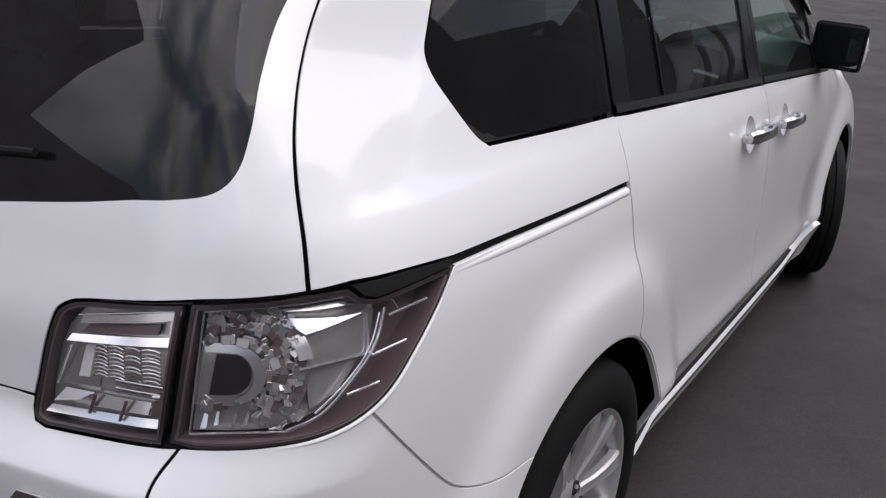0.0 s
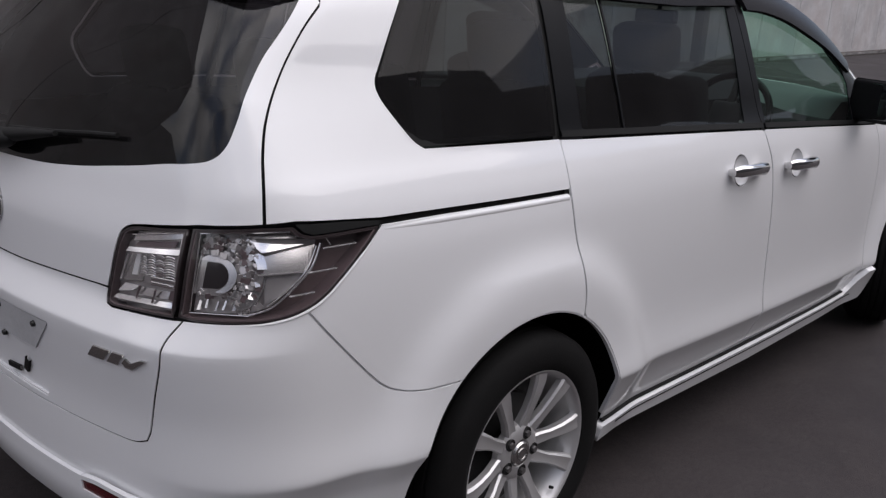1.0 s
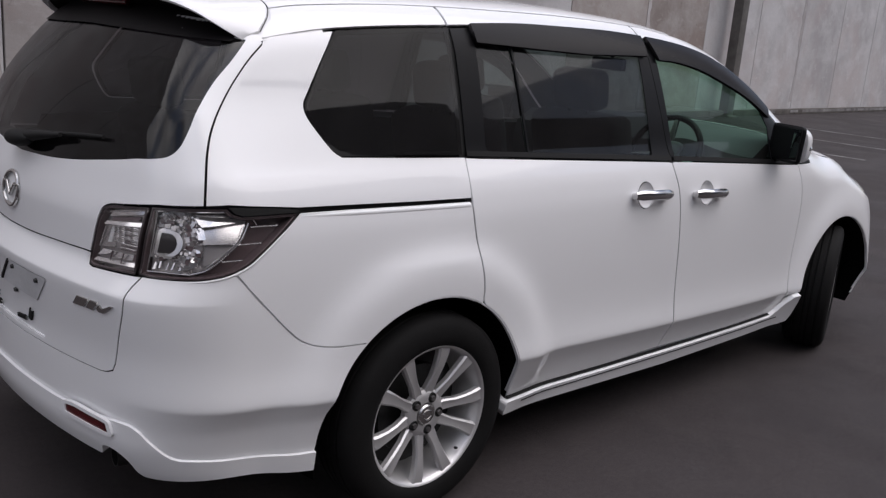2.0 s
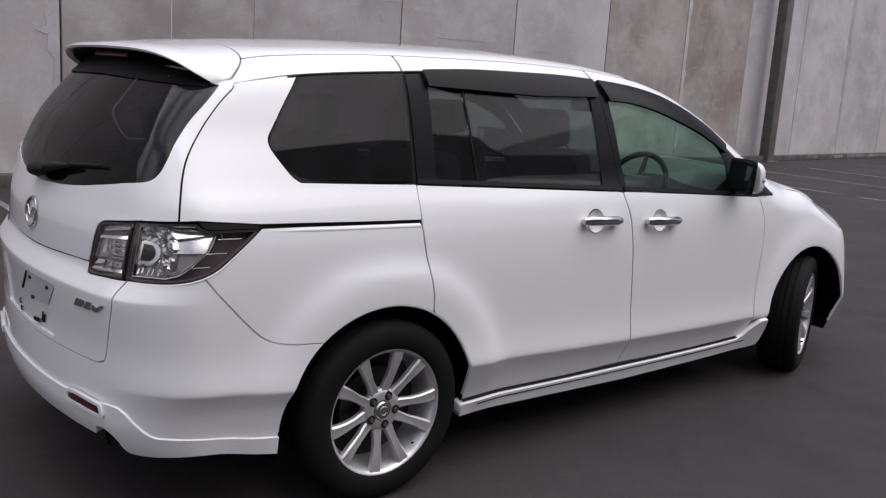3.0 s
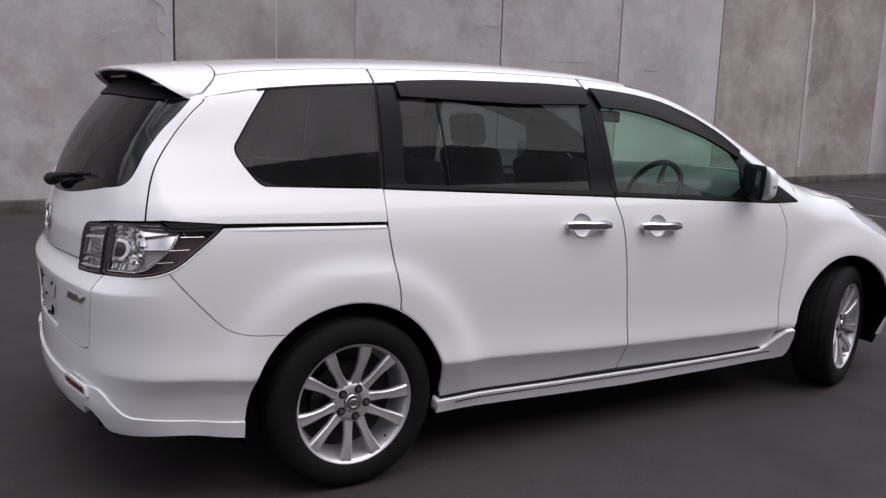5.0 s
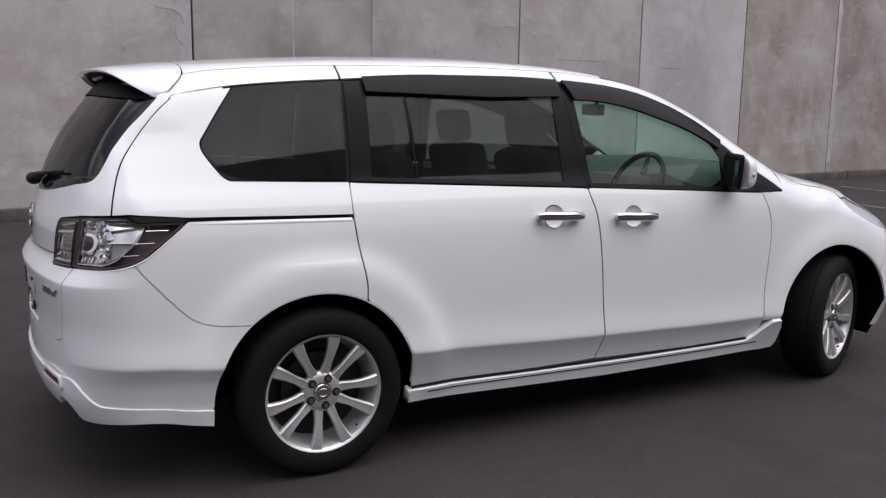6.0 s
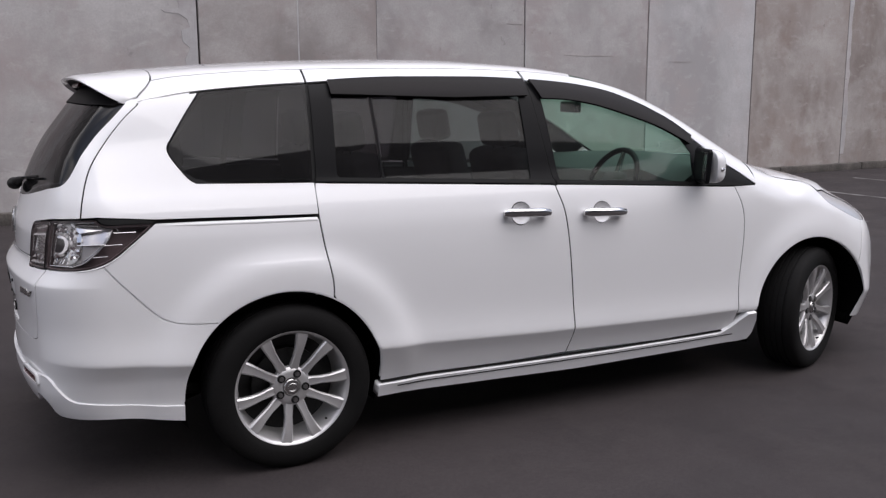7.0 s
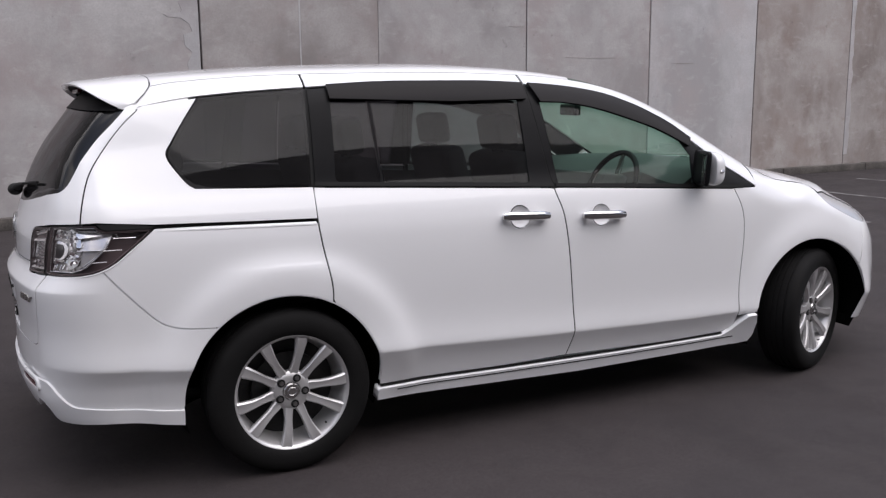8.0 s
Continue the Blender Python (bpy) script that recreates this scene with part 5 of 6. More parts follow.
wheel(pose(2.930, -0.782, 0.335, 0, 20, 20.5))
wheel(pose(2.930, 0.765, 0.335, 0, 0, 180 + 19))

# wheel housings and underside
for (cx, cz, r), a, b in ((REAR_ARCH, -2, 180), (FRONT_ARCH, -7, 168)):
    line = nose_u([(cx + (r + 0.0015) * math.cos(t), cz + (r + 0.0015) * math.sin(t)) for t in np.radians(np.linspace(a, b, 60))])
    ribbon("arch_flange", line, 0.006, PAINT, car, lift=-0.002, thick=0.012, mirrored=True)
for cx, cz, r in (REAR_ARCH, FRONT_ARCH):
    turn = np.radians(np.linspace(-18, 198, 46))
    edge = nose_u([(cx + (r + 0.002) * math.cos(t), cz + (r + 0.002) * math.sin(t)) for t in turn])
    skin, _ = flank_all(edge, -0.004)
    for flip in (1, -1):
        bm = bmesh.new()
        rings = [[bm.verts.new((p[0], p[1] * flip, p[2])) for p in skin]]
        for grow, y in ((0.012, -0.74), (0.02, -0.60), (-0.04, -0.52), (-0.38, -0.50)):
            rings.append([bm.verts.new((cx + (r + grow) * math.cos(t), y * flip, cz + (r + grow) * math.sin(t))) for t in turn])
        for a, b in zip(rings[:-1], rings[1:]):
            for k in range(len(turn) - 1):
                bm.faces.new((a[k], a[k + 1], b[k + 1], b[k]))
        part("wheel_housing", bm, LINER, car)
bm = bmesh.new()
box_into(bm, (1.95, 1.62, 0.05), pose(1.44, 0, 0.255), 0.02)
box_into(bm, (0.42, 1.10, 0.10), pose(-0.58, 0, 0.33), 0.03)
box_into(bm, (0.9, 0.96, 0.08), pose(0.05, 0, 0.33), 0.03)
box_into(bm, (1.1, 0.92, 0.06), pose(2.95, 0, 0.26), 0.03)
part("underbody", bm, LINER, car)
for flip in (1, -1):
    bm = bmesh.new()
    box_into(bm, (0.012, 0.15, 0.06), pose(0.402, -0.77 * flip, 0.262, 0, -6, 0), 0.004)
    part("mud_flap", bm, LINER, car)
    bm = bmesh.new()
    box_into(bm, (0.03, 0.16, 0.05), pose(3.30, -0.72 * flip, 0.225, 0, 12, 0), 0.010)
    part("air_deflector", bm, LINER, car)

# cabin: linings, dash, wheel, seats
lining_ring = [(-0.60, 1.13), (0.2, 1.135), (1.26, 1.080), (2.30, 1.032), (2.48, 1.026), (2.72, 1.005), (2.72, 0.80), (2.44, 0.60), (2.34, 0.36), (0.48, 0.36), (0.46, 0.79), (-0.50, 0.79), (-0.60, 0.79)]
panel("door_lining", lining_ring, DASH, car, lift=-0.055, lip=0.0, gap=0, step=0.08, mirrored=True)
panel("headlining", [(-0.40, -0.52), (1.50, -0.55), (1.55, 0.0), (1.50, 0.55), (-0.40, 0.52)], HEADLINING, car, surface=top_all, lift=-0.03, lip=0.0, gap=0, step=0.08)
bm = bmesh.new()
box_into(bm, (1.98, 1.56, 0.04), pose(1.44, 0, 0.42), 0.01)
box_into(bm, (0.90, 0.94, 0.04), pose(0.0, 0, 0.42), 0.01)
part("cabin_floor", bm, FABRIC, car)
bm = bmesh.new()
dash_line = [(2.14, 0.62), (2.10, 0.80), (2.06, 0.95), (2.09, 1.055), (2.20, 1.120), (2.40, 1.148), (2.56, 1.148), (2.68, 1.105), (2.71, 0.6)]
rows = []
for y in np.linspace(-0.75, 0.75, 36):
    hood = 0.040 * math.exp(-((y + 0.37) / 0.17) ** 2)
    rows.append([bm.verts.new((x + 0.04 * (1 - (y / 0.76) ** 2) * (0.5 if x < 2.3 else 0.6), y, z + (hood if 1.0 < z < 1.10 and x < 2.3 else 0) - (0.075 * abs(y / 0.75) ** 3 * (x - 2.2) / 0.5 if x > 2.2 and z > 0.9 else 0))) for x, z in dash_line])
for a, b in zip(rows[:-1], rows[1:]):
    for i in range(len(a) - 1):
        bm.faces.new((a[i], a[i + 1], b[i + 1], b[i]))
part("dashboard", bm, DASH, car)
centre = Vector((1.935, -0.37, 1.03))
tilt = Matrix.Translation(centre) @ pose(0, 0, 0, 0, -64, 0)
bm = bmesh.new()
tube_into(bm, [tilt @ Vector((0.188 * math.cos(t), 0.188 * math.sin(t), 0)) for t in np.linspace(0, 2 * math.pi, 40, endpoint=False)], 0.0155, 10, closed=True)
steering = part("steering_wheel", bm, TRIM, car, "black steering wheel with grey spokes")
bm = bmesh.new()
for t in (10, 170, 270):
    a = radians(t + 90)
    tube_into(bm, [tilt @ Vector((0.04 * math.cos(a), 0.04 * math.sin(a), -0.015)), tilt @ Vector((0.185 * math.cos(a), 0.185 * math.sin(a), 0))], [0.024, 0.014], 8, flat=0.6)
part("spokes", bm, SATIN, steering, "grey steering wheel spokes")
bm = bmesh.new()
box_into(bm, (0.13, 0.15, 0.05), tilt @ pose(0, 0, -0.01), 0.02, 3)
part("airbag_cover", bm, DASH, steering)
bm = bmesh.new()
box_into(bm, (0.035, 0.24, 0.062), pose(1.93, 0.02, 1.425, 0, 0, -12), 0.014, 3)
tube_into(bm, [(1.945, 0.02, 1.445), (1.97, 0.02, 1.50)], 0.01, 8)
part("rear_view_mirror", bm, TRIM, car)


def seat(x, y, base, tall, wide):
    bm = bmesh.new()
    box_into(bm, (0.52, wide, 0.17), pose(x + 0.22, y, base, 0, -6, 0), 0.055, 4)
    one = part("seat", bm, FABRIC, car, "dark fabric seat")
    bm = bmesh.new()
    box_into(bm, (0.15, wide * 0.96, tall), pose(x - 0.06 - 0.05, y, base + tall / 2 + 0.02, 0, -14, 0), 0.06, 4)
    part("backrest", bm, FABRIC, one)
    top = Vector((x - 0.11 - math.sin(radians(14)) * tall * 0.56, y, base + tall + 0.10))
    bm = bmesh.new()
    box_into(bm, (0.11, 0.25, 0.17), Matrix.Translation(top) @ pose(0, 0, 0.01, 0, -10, 0), 0.045, 4)
    for s in (-0.05, 0.05):
        tube_into(bm, [top + Vector((0.01, s, -0.14)), top + Vector((0, s, 0))], 0.006, 8)
    part("headrest", bm, FABRIC, one)


for x, y, base, tall, wide in ((1.42, -0.37, 0.66, 0.56, 0.50), (1.42, 0.37, 0.66, 0.56, 0.50), (0.62, -0.37, 0.66, 0.56, 0.52), (0.62, 0.37, 0.66, 0.56, 0.52), (-0.18, -0.30, 0.68, 0.48, 0.52), (-0.18, 0.30, 0.68, 0.48, 0.52)):
    seat(x, y, base, tall, wide)

# ---- the yard ----
def asphalt():
    """Old dark asphalt: broad worn areas, patches a stride across, pale scuffs and a stony grain."""
    m = bpy.data.materials.new("asphalt")
    m.use_nodes = True
    n, l = m.node_tree.nodes, m.node_tree.links
    b, place = n["Principled BSDF"], n.new("ShaderNodeNewGeometry")
    b.inputs["Specular IOR Level"].default_value = 0.35

    def cloudy(scale, detail, low, high, to_low, to_high, warp=0.0):
        noise_node, span = n.new("ShaderNodeTexNoise"), n.new("ShaderNodeMapRange")
        noise_node.inputs["Scale"].default_value, noise_node.inputs["Detail"].default_value = scale, detail
        noise_node.inputs["Roughness"].default_value, noise_node.inputs["Distortion"].default_value = 0.6, warp
        for key, v in (("From Min", low), ("From Max", high), ("To Min", to_low), ("To Max", to_high)):
            span.inputs[key].default_value = v
        l.new(place.outputs["Position"], noise_node.inputs["Vector"])
        l.new(noise_node.outputs["Fac"], span.inputs["Value"])
        return span.outputs["Result"], noise_node.outputs["Fac"]

    def mixed(kind, fac, one, two):
        mix = n.new("ShaderNodeMixRGB")
        mix.blend_type = kind
        for key, v in (("Fac", fac), ("Color1", one), ("Color2", two)):
            if isinstance(v, tuple):
                mix.inputs[key].default_value = (*v, 1)
            elif isinstance(v, float):
                mix.inputs[key].default_value = v
            else:
                l.new(v, mix.inputs[key])
        return mix.outputs["Color"]

    c = mixed("MIX", cloudy(0.45, 5.0, 0.38, 0.64, 0.0, 1.0, 0.4)[0], (0.0240, 0.0192, 0.0198), (0.0350, 0.0284, 0.0286))
    c = mixed("MIX", cloudy(1.9, 6.0, 0.52, 0.70, 0.0, 0.45, 0.8)[0], c, (0.0440, 0.0362, 0.0350))
    c = mixed("MIX", cloudy(3.1, 6.0, 0.54, 0.68, 0.0, 0.45, 0.5)[0], c, (0.0190, 0.0152, 0.0158))
    c = mixed("MIX", cloudy(9.0, 3.0, 0.70, 0.76, 0.0, 0.5)[0], c, (0.075, 0.066, 0.063))
    c = mixed("MULTIPLY", 1.0, c, cloudy(55.0, 3.0, 0.3, 0.7, 0.82, 1.20)[0])
    grain, raw = cloudy(260.0, 2.0, 0.3, 0.7, 0.68, 1.40)
    c = mixed("MULTIPLY", 1.0, c, grain)
    l.new(c, b.inputs["Base Color"])
    l.new(cloudy(0.9, 4.0, 0.35, 0.65, 0.72, 0.92)[0], b.inputs["Roughness"])
    bump = n.new("ShaderNodeBump")
    bump.inputs["Strength"].default_value, bump.inputs["Distance"].default_value = 0.6, 0.004
    l.new(raw, bump.inputs["Height"])
    l.new(bump.outputs["Normal"], b.inputs["Normal"])
    return m


ASPHALT = asphalt()


def concrete(name, base, stain, pale, rust=(0.27, 0.222, 0.213), shift=0.0):
    """Old precast concrete: broad stains, pale washed patches, brownish runs and a fine grain, each at its own scale."""
    m = bpy.data.materials.new(name)
    m.use_nodes = True
    n, l = m.node_tree.nodes, m.node_tree.links
    b = n["Principled BSDF"]
    b.inputs["Roughness"].default_value, b.inputs["Specular IOR Level"].default_value = 0.88, 0.25
    place = n.new("ShaderNodeNewGeometry")

    def cloudy(scale, tall, low, high, strength, detail=8.0, rough=0.62, warp=0.5, offset=0.0):
        mp, noise, span = n.new("ShaderNodeMapping"), n.new("ShaderNodeTexNoise"), n.new("ShaderNodeMapRange")
        mp.inputs["Scale"].default_value = (1, 1, 1 / tall)
        mp.inputs["Location"].default_value = (offset + shift, offset * 0.7, offset * 1.3 + shift)
        noise.inputs["Scale"].default_value, noise.inputs["Detail"].default_value = scale, detail
        noise.inputs["Roughness"].default_value, noise.inputs["Distortion"].default_value = rough, warp
        span.inputs["From Min"].default_value, span.inputs["From Max"].default_value, span.inputs["To Max"].default_value = low, high, strength
        l.new(place.outputs["Position"], mp.inputs["Vector"])
        l.new(mp.outputs["Vector"], noise.inputs["Vector"])
        l.new(noise.outputs["Fac"], span.inputs["Value"])
        return span.outputs["Result"], noise.outputs["Fac"]

    def over(under, colour, fac, blend="MIX"):
        mix = n.new("ShaderNodeMixRGB")
        mix.blend_type = blend
        if isinstance(under, tuple):
            mix.inputs["Color1"].default_value = (*under, 1)
        else:
            l.new(under, mix.inputs["Color1"])
        if isinstance(colour, tuple):
            mix.inputs["Color2"].default_value = (*colour, 1)
        else:
            l.new(colour, mix.inputs["Color2"])
        l.new(fac, mix.inputs["Fac"])
        return mix.outputs["Color"]

    c = over(base, stain, cloudy(0.8, 1.3, 0.44, 0.62, 1.0, warp=0.2)[0])
    c = over(c, rust, cloudy(0.55, 1.1, 0.47, 0.62, 0.55, warp=0.2, offset=11.0)[0])
    c = over(c, pale, cloudy(1.1, 0.8, 0.50, 0.66, 0.60, warp=0.15, offset=23.0)[0])
    c = over(c, stain, cloudy(2.2, 4.0, 0.58, 0.74, 0.35, offset=5.0)[0])
    c = over(c, pale, cloudy(3.4, 0.45, 0.57, 0.70, 0.40, warp=0.3, offset=41.0)[0])
    c = over(c, rust, cloudy(2.6, 1.0, 0.57, 0.70, 0.35, warp=0.2, offset=53.0)[0])
    c = over(c, tuple(v * 0.6 for v in stain), cloudy(7.0, 1.0, 0.66, 0.74, 0.5, detail=4.0, offset=31.0)[0])
    fine, raw = cloudy(38.0, 1.0, 0.35, 0.65, 0.35, detail=5.0)
    c = over(c, tuple(v * 0.72 for v in base), fine)
    info, rt, mul = n.new("ShaderNodeObjectInfo"), n.new("ShaderNodeMapRange"), n.new("ShaderNodeMixRGB")
    rt.inputs["To Min"].default_value, rt.inputs["To Max"].default_value = 0.93, 1.10
    mul.blend_type, mul.inputs["Fac"].default_value = "MULTIPLY", 1.0
    l.new(info.outputs["Random"], rt.inputs["Value"])
    l.new(c, mul.inputs["Color1"])
    l.new(rt.outputs["Result"], mul.inputs["Color2"])
    l.new(mul.outputs["Color"], b.inputs["Base Color"])
    bump = n.new("ShaderNodeBump")
    bump.inputs["Strength"].default_value, bump.inputs["Distance"].default_value = 0.5, 0.004
    l.new(raw, bump.inputs["Height"])
    l.new(bump.outputs["Normal"], b.inputs["Normal"])
    return m


CONCRETE = concrete("grey_concrete", (0.415, 0.398, 0.395), (0.300, 0.280, 0.278), (0.52, 0.505, 0.498), (0.33, 0.268, 0.262))
CONCRETE_BROWN = concrete("brown_stained_concrete", (0.37, 0.338, 0.322), (0.235, 0.197, 0.182), (0.47, 0.445, 0.43), (0.24, 0.175, 0.15), 3.0)
CONCRETE_PALE = concrete("pale_concrete", (0.44, 0.43, 0.435), (0.33, 0.317, 0.32), (0.52, 0.51, 0.515), (0.40, 0.34, 0.33), 7.0)
CONCRETE_DIM = concrete("dull_grey_concrete", (0.345, 0.322, 0.314), (0.240, 0.217, 0.210), (0.44, 0.42, 0.412), (0.28, 0.22, 0.21), 5.0)
KERB = material("kerb_concrete", (0.115, 0.102, 0.092), 0.9, vary=0.45, scale=3.0, fine=40.0, bump=0.004)
LINE = material("worn_line_paint", (0.27, 0.26, 0.255), 0.8, vary=0.4, scale=3.0, fine=60.0, second=(0.07, 0.062, 0.062))
POST = material("dark_painted_steel", (0.085, 0.078, 0.072), 0.6, vary=0.3, scale=5.0, fine=60.0, second=(0.13, 0.12, 0.11))
CLADDING = material("dark_cladding", (0.085, 0.083, 0.088), 0.7, vary=0.2, scale=0.6, fine=20.0, streak=3.0)
RENDER = material("pale_render", (0.62, 0.61, 0.60), 0.85, vary=0.12, scale=0.4, fine=15.0, streak=3.0)

bm = bmesh.new()
bmesh.ops.create_grid(bm, x_segments=24, y_segments=24, size=1500.0)
tagged(part("ground", bm, ASPHALT), "dark worn asphalt yard", "ground", kind="structure")

# wall of precast panels, 2.6 m wide, along the far side
WALL_0, WALL_1 = Vector((-1.0, 7.70, 0.0)), Vector((14.0, 8.50, 0.0))
run = (WALL_1 - WALL_0).normalized()
wall_turn = math.degrees(math.atan2(run.y, run.x))
WALL_END = -8.953


def on_wall(x, out=0.0, z=0.0):
    """A place on the wall's face at that x, out metres before it."""
    k = (x - WALL_0.x) / run.x
    return WALL_0 + run * k + Vector((run.y, -run.x, 0)) * out + Vector((0, 0, z))


bm = bmesh.new()
for x0, x1, tall in ((-34.0, WALL_END, 5.9), (WALL_END, 58.0, 10.9)):
    a, b = on_wall(x0, -0.30, tall / 2), on_wall(x1, -0.30, tall / 2)
    box_into(bm, ((b - a).length, 0.30, tall), Matrix.Translation((a + b) / 2) @ pose(0, 0, 0, 0, 0, wall_turn))
wall = tagged(part("wall_north", bm, SEAL, smooth=False), "high wall of stained precast concrete panels", "wall", kind="structure")
joints = [(1.42 - 2.593 * i, 0.022) for i in range(13, 0, -1)] + [(1.42, 0.024), (2.80, 0.008), (3.98, 0.004), (6.56, 0.020), (9.12, 0.022), (11.71, 0.020), (14.38, 0.014), (16.96, 0.010)]
joints += [(16.96 + 2.69 * i, 0.022) for i in range(1, 16)]
tones = {1.42: CONCRETE_DIM, 2.80: CONCRETE_DIM, 9.12: CONCRETE_PALE, 11.71: CONCRETE_BROWN, 14.38: CONCRETE_BROWN}
for (x0, g0), (x1, g1) in zip(joints[:-1], joints[1:]):
    a, b = on_wall(x0), on_wall(x1)
    width = (b - a).length - (g0 + g1) / 2
    bm = bmesh.new()
    tall = 10.88 if x0 > WALL_END - 0.1 else 5.88
    box_into(bm, (width, 0.15, tall), Matrix.Identity(4), 0.006, 1)
    mat = tones.get(x0) or (CONCRETE_PALE if x0 > 16.5 else CONCRETE)
    mid = (a + b) / 2 + run * (g0 - g1) / 4 + Vector((-run.y, run.x, 0)) * 0.075 + Vector((0, 0, tall / 2))
    part("wall_panel", bm, mat, wall, matrix=Matrix.Translation(mid) @ pose(0, 0, 0, 0, 0, wall_turn), smooth=False)


def smear(x, z, shape, mat):
    """A thin uneven patch of mortar on the wall's face."""
    bm = bmesh.new()
    front = [bm.verts.new(on_wall(x + a, 0.004, z + b)) for a, b in shape]
    back_ring = [bm.verts.new(on_wall(x + a * 1.02, -0.004, z + b)) for a, b in shape]
    bm.faces.new(front)
    for k in range(len(shape)):
        bm.faces.new((front[k], back_ring[k], back_ring[(k + 1) % len(shape)], front[(k + 1) % len(shape)]))
    part("smear", bm, mat, wall, "pale mortar smear" if mat is CONCRETE_PALE else "scraped line", smooth=False)



def ragged(width, low, high, seed, side=-1):
    """An upright patch with one straight edge and one ragged one."""
    local, line, w = random.Random(seed), [], width
    z = low
    while z < high:
        w = min(max(w + local.uniform(-0.35, 0.35) * width, 0.25 * width), 1.5 * width)
        line.append((side * w, z))
        z += local.uniform(0.05, 0.22)
    return [(0.0, low)] + line + [(0.0, high)]


smear(1.405, 0, [(0.0, 0.6), (-0.05, 0.9), (-0.09, 1.2), (-0.06, 1.45), (-0.15, 1.55), (-0.13, 1.72), (-0.27, 1.76), (-0.14, 1.82), (-0.17, 1.97), (-0.10, 2.12), (-0.19, 2.20), (-0.20, 2.34), (-0.09, 2.38),
                 (-0.12, 2.48), (-0.22, 2.55), (-0.40, 2.56), (-0.44, 2.59), (-0.22, 2.62), (-0.21, 2.66), (-0.25, 2.75), (-0.17, 2.92), (-0.11, 3.1), (-0.15, 3.5), (-0.06, 4.0), (0.0, 4.3)], CONCRETE_PALE)
smear(1.405, 0, ragged(0.05, 4.3, 10.8, 3), CONCRETE_PALE)
smear(2.805, 0, ragged(0.016, 0.2, 10.8, 4), CONCRETE_PALE)
smear(14.38, 0, ragged(0.10, 0.3, 10.8, 5, 1), CONCRETE_PALE)
smear(22.34, 0, ragged(0.15, 0.3, 10.8, 6), CONCRETE)
smear(9.11, 0, ragged(0.012, 0.3, 10.8, 7), CONCRETE_DIM)
for x0, x1, z in ((7.33, 8.34, 2.14), (9.62, 10.14, 2.07), (6.22, 6.53, 2.60)):
    smear(x0, z, [(0.0, 0.0), ((x1 - x0) * 0.4, -0.006), (x1 - x0, 0.004), (x1 - x0, 0.010), ((x1 - x0) * 0.5, 0.008), (0.0, 0.006)], CONCRETE_DIM)

# kerb along its foot: long stones on a thin bed
bm = bmesh.new()
a, b = on_wall(-21.4, 0.30, 0.010), on_wall(45.8, 0.30, 0.010)
box_into(bm, ((b - a).length, 0.12, 0.04), Matrix.Translation((a + b) / 2) @ pose(0, 0, 0, 0, 0, wall_turn))
kerb = part("kerb", bm, KERB, smooth=False)
tagged(kerb, "low weathered concrete kerb at the wall's foot", "kerb", kind="structure")
settle = random.Random(5)
for i in range(-8, 20):
    bm = bmesh.new()
    box_into(bm, (2.385, 0.14, 0.15), pose(0, 0, 0), 0.02, 2)
    part("kerb_stone", bm, KERB, kerb, matrix=Matrix.Translation(on_wall(-1.0 + i * 2.4, 0.30 + settle.uniform(-0.006, 0.006), 0.065 + settle.uniform(-0.004, 0.004))) @ pose(0, 0, 0, settle.uniform(-0.8, 0.8), 0, wall_turn + settle.uniform(-0.12, 0.12)))

# white paint left on the kerb
for x0, x1 in ((19.95, 20.55), (21.5, 22.0), (22.3, 34.0)):
    a, b = on_wall(x0, 0.375, 0.085), on_wall(x1, 0.375, 0.085)
    bm = bmesh.new()
    box_into(bm, ((b - a).length, 0.006, 0.07), Matrix.Translation((a + b) / 2) @ pose(0, 0, 0, 0, 0, wall_turn))
    tagged(part("kerb_paint", bm, LINE, smooth=False), "worn white paint on the kerb face", "road marking", kind="structure")

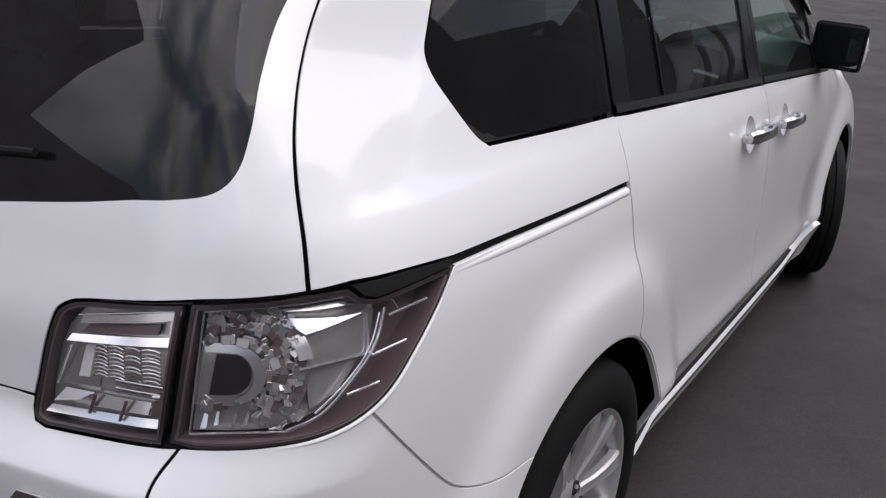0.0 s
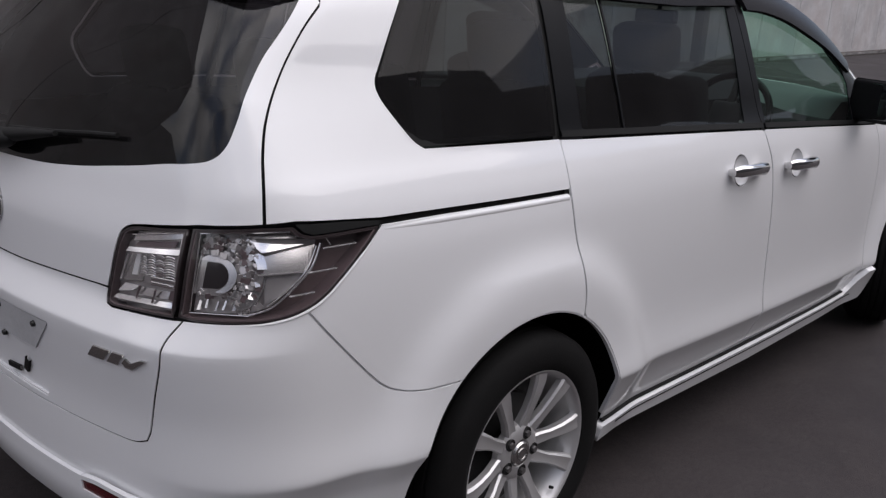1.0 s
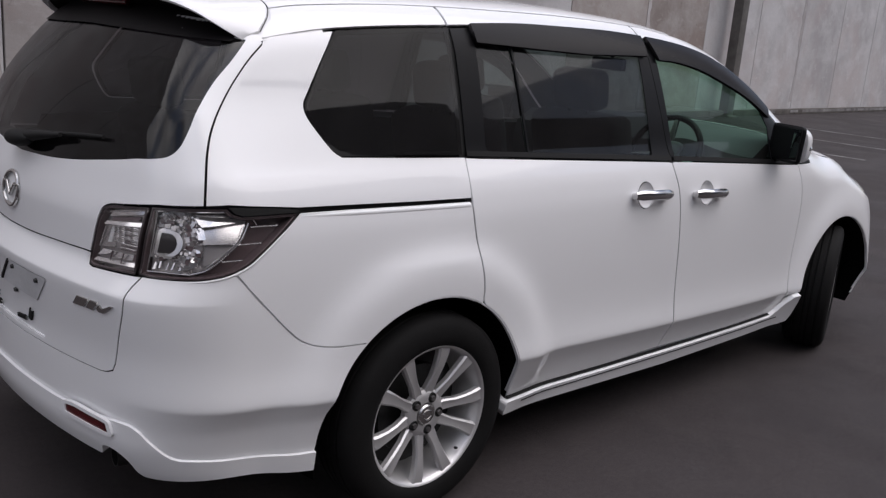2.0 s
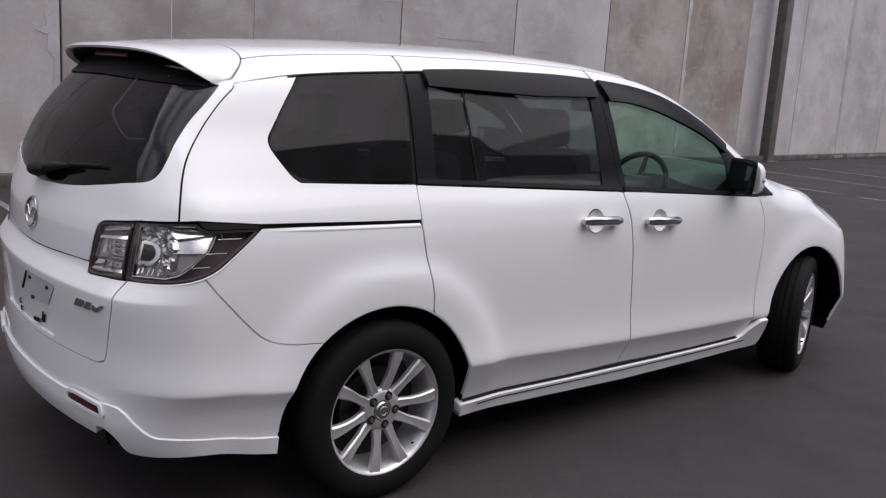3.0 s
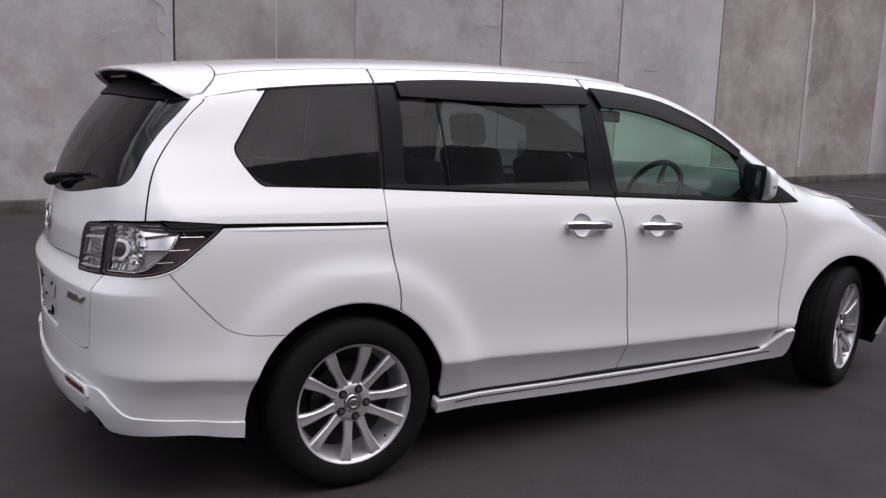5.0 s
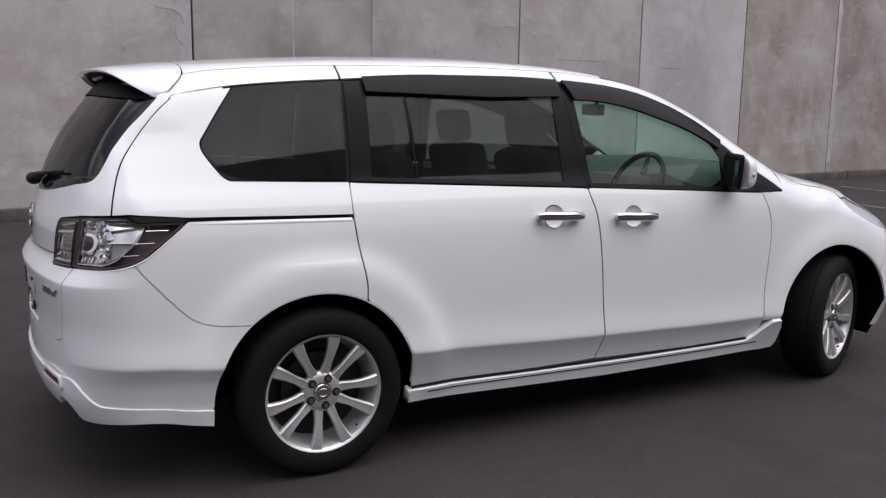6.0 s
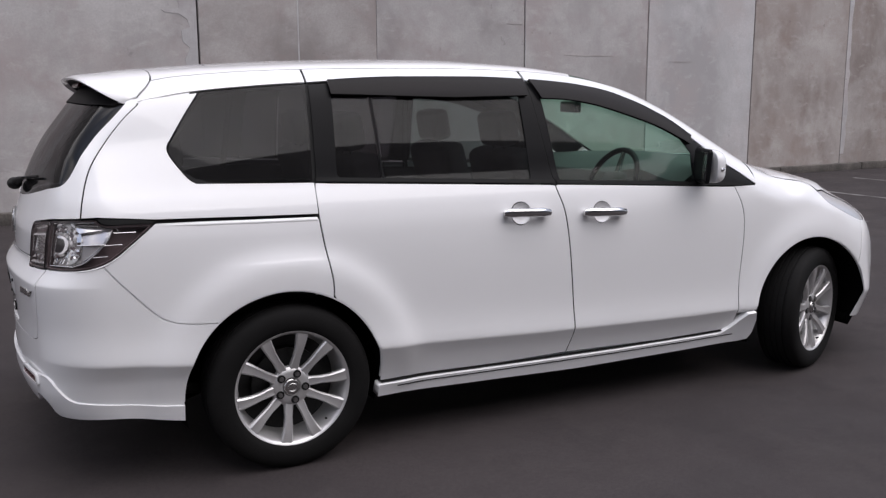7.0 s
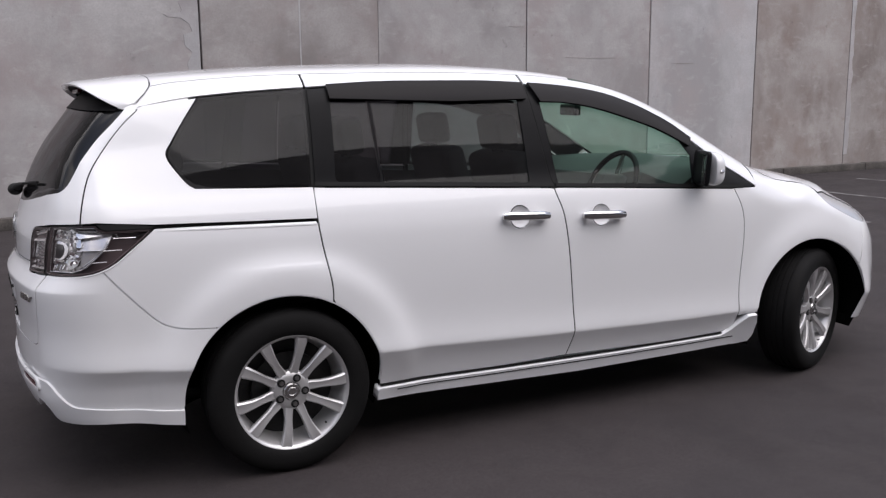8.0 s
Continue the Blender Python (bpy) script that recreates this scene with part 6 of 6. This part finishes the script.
# steel post before the wall
bm = bmesh.new()
box_into(bm, (0.30, 0.24, 10.8), pose(0, 0, 5.4), 0.02, 2)
box_into(bm, (0.46, 0.40, 0.03), pose(0, 0, 0.015), 0.005, 1)
tagged(part("steel_post", bm, POST, matrix=Matrix.Translation(on_wall(17.85, 0.35)) @ pose(0, 0, 0, 0, 0, wall_turn)), "dark steel post against the concrete wall", "post")

# parking bay lines
for x, y0, y1 in ((0.36, 2.3, 6.62), (8.15, 2.90, 6.8), (10.5, 2.95, 6.85), (12.85, 2.95, 3.64), (12.86, 3.90, 6.9), (15.2, 3.0, 7.0), (17.55, 3.1, 7.1)):
    bm = bmesh.new()
    box_into(bm, (0.08, y1 - y0, 0.004), pose(x, (y0 + y1) / 2, 0.003))
    tagged(part("bay_line", bm, LINE, smooth=False), "worn white parking bay line on the asphalt", "road marking", "parking bay lines", "structure")

# the building across the yard, behind the way walked
bm = bmesh.new()
front_line = [(-31.0, 0.0), (36.4, 0.0), (36.0, 5.4), (33.5, 8.3), (31.0, 8.9), (23.8, 7.1), (22.9, 7.5), (13.4, 7.4), (12.6, 8.6), (9.0, 8.95), (-31.0, 8.95)]
faces = [[bm.verts.new((x, y, z)) for x, z in front_line] for y in (-12.8, -13.2)]
bm.faces.new(faces[0])
bm.faces.new(faces[1][::-1])
for k in range(len(front_line)):
    j = (k + 1) % len(front_line)
    bm.faces.new((faces[0][k], faces[1][k], faces[1][j], faces[0][j]))
tagged(part("wall_south", bm, CLADDING, smooth=False), "plain dark clad building across the yard", "wall", kind="structure")

# a lower pale building further along, dark roof edge and posts before it
bm = bmesh.new()
box_into(bm, (60.0, 0.5, 4.7), pose(66.6, -13.05, 2.35))
pale = part("wall_south_far", bm, RENDER, smooth=False)
tagged(pale, "pale rendered building with a dark roof edge", "wall", kind="structure")
bm = bmesh.new()
box_into(bm, (60.4, 1.4, 0.40), pose(66.6, -12.75, 4.90), 0.03)
part("roof_edge", bm, CLADDING, pale, "dark roof edge", smooth=False)
for x in (39.5, 43.5, 47.5, 52.5, 58.5, 66.0, 76.0, 88.0):
    bm = bmesh.new()
    box_into(bm, (0.26, 0.26, 4.7), pose(x, -12.3, 2.35), 0.02)
    part("post", bm, CLADDING, pale, "dark post", smooth=False)
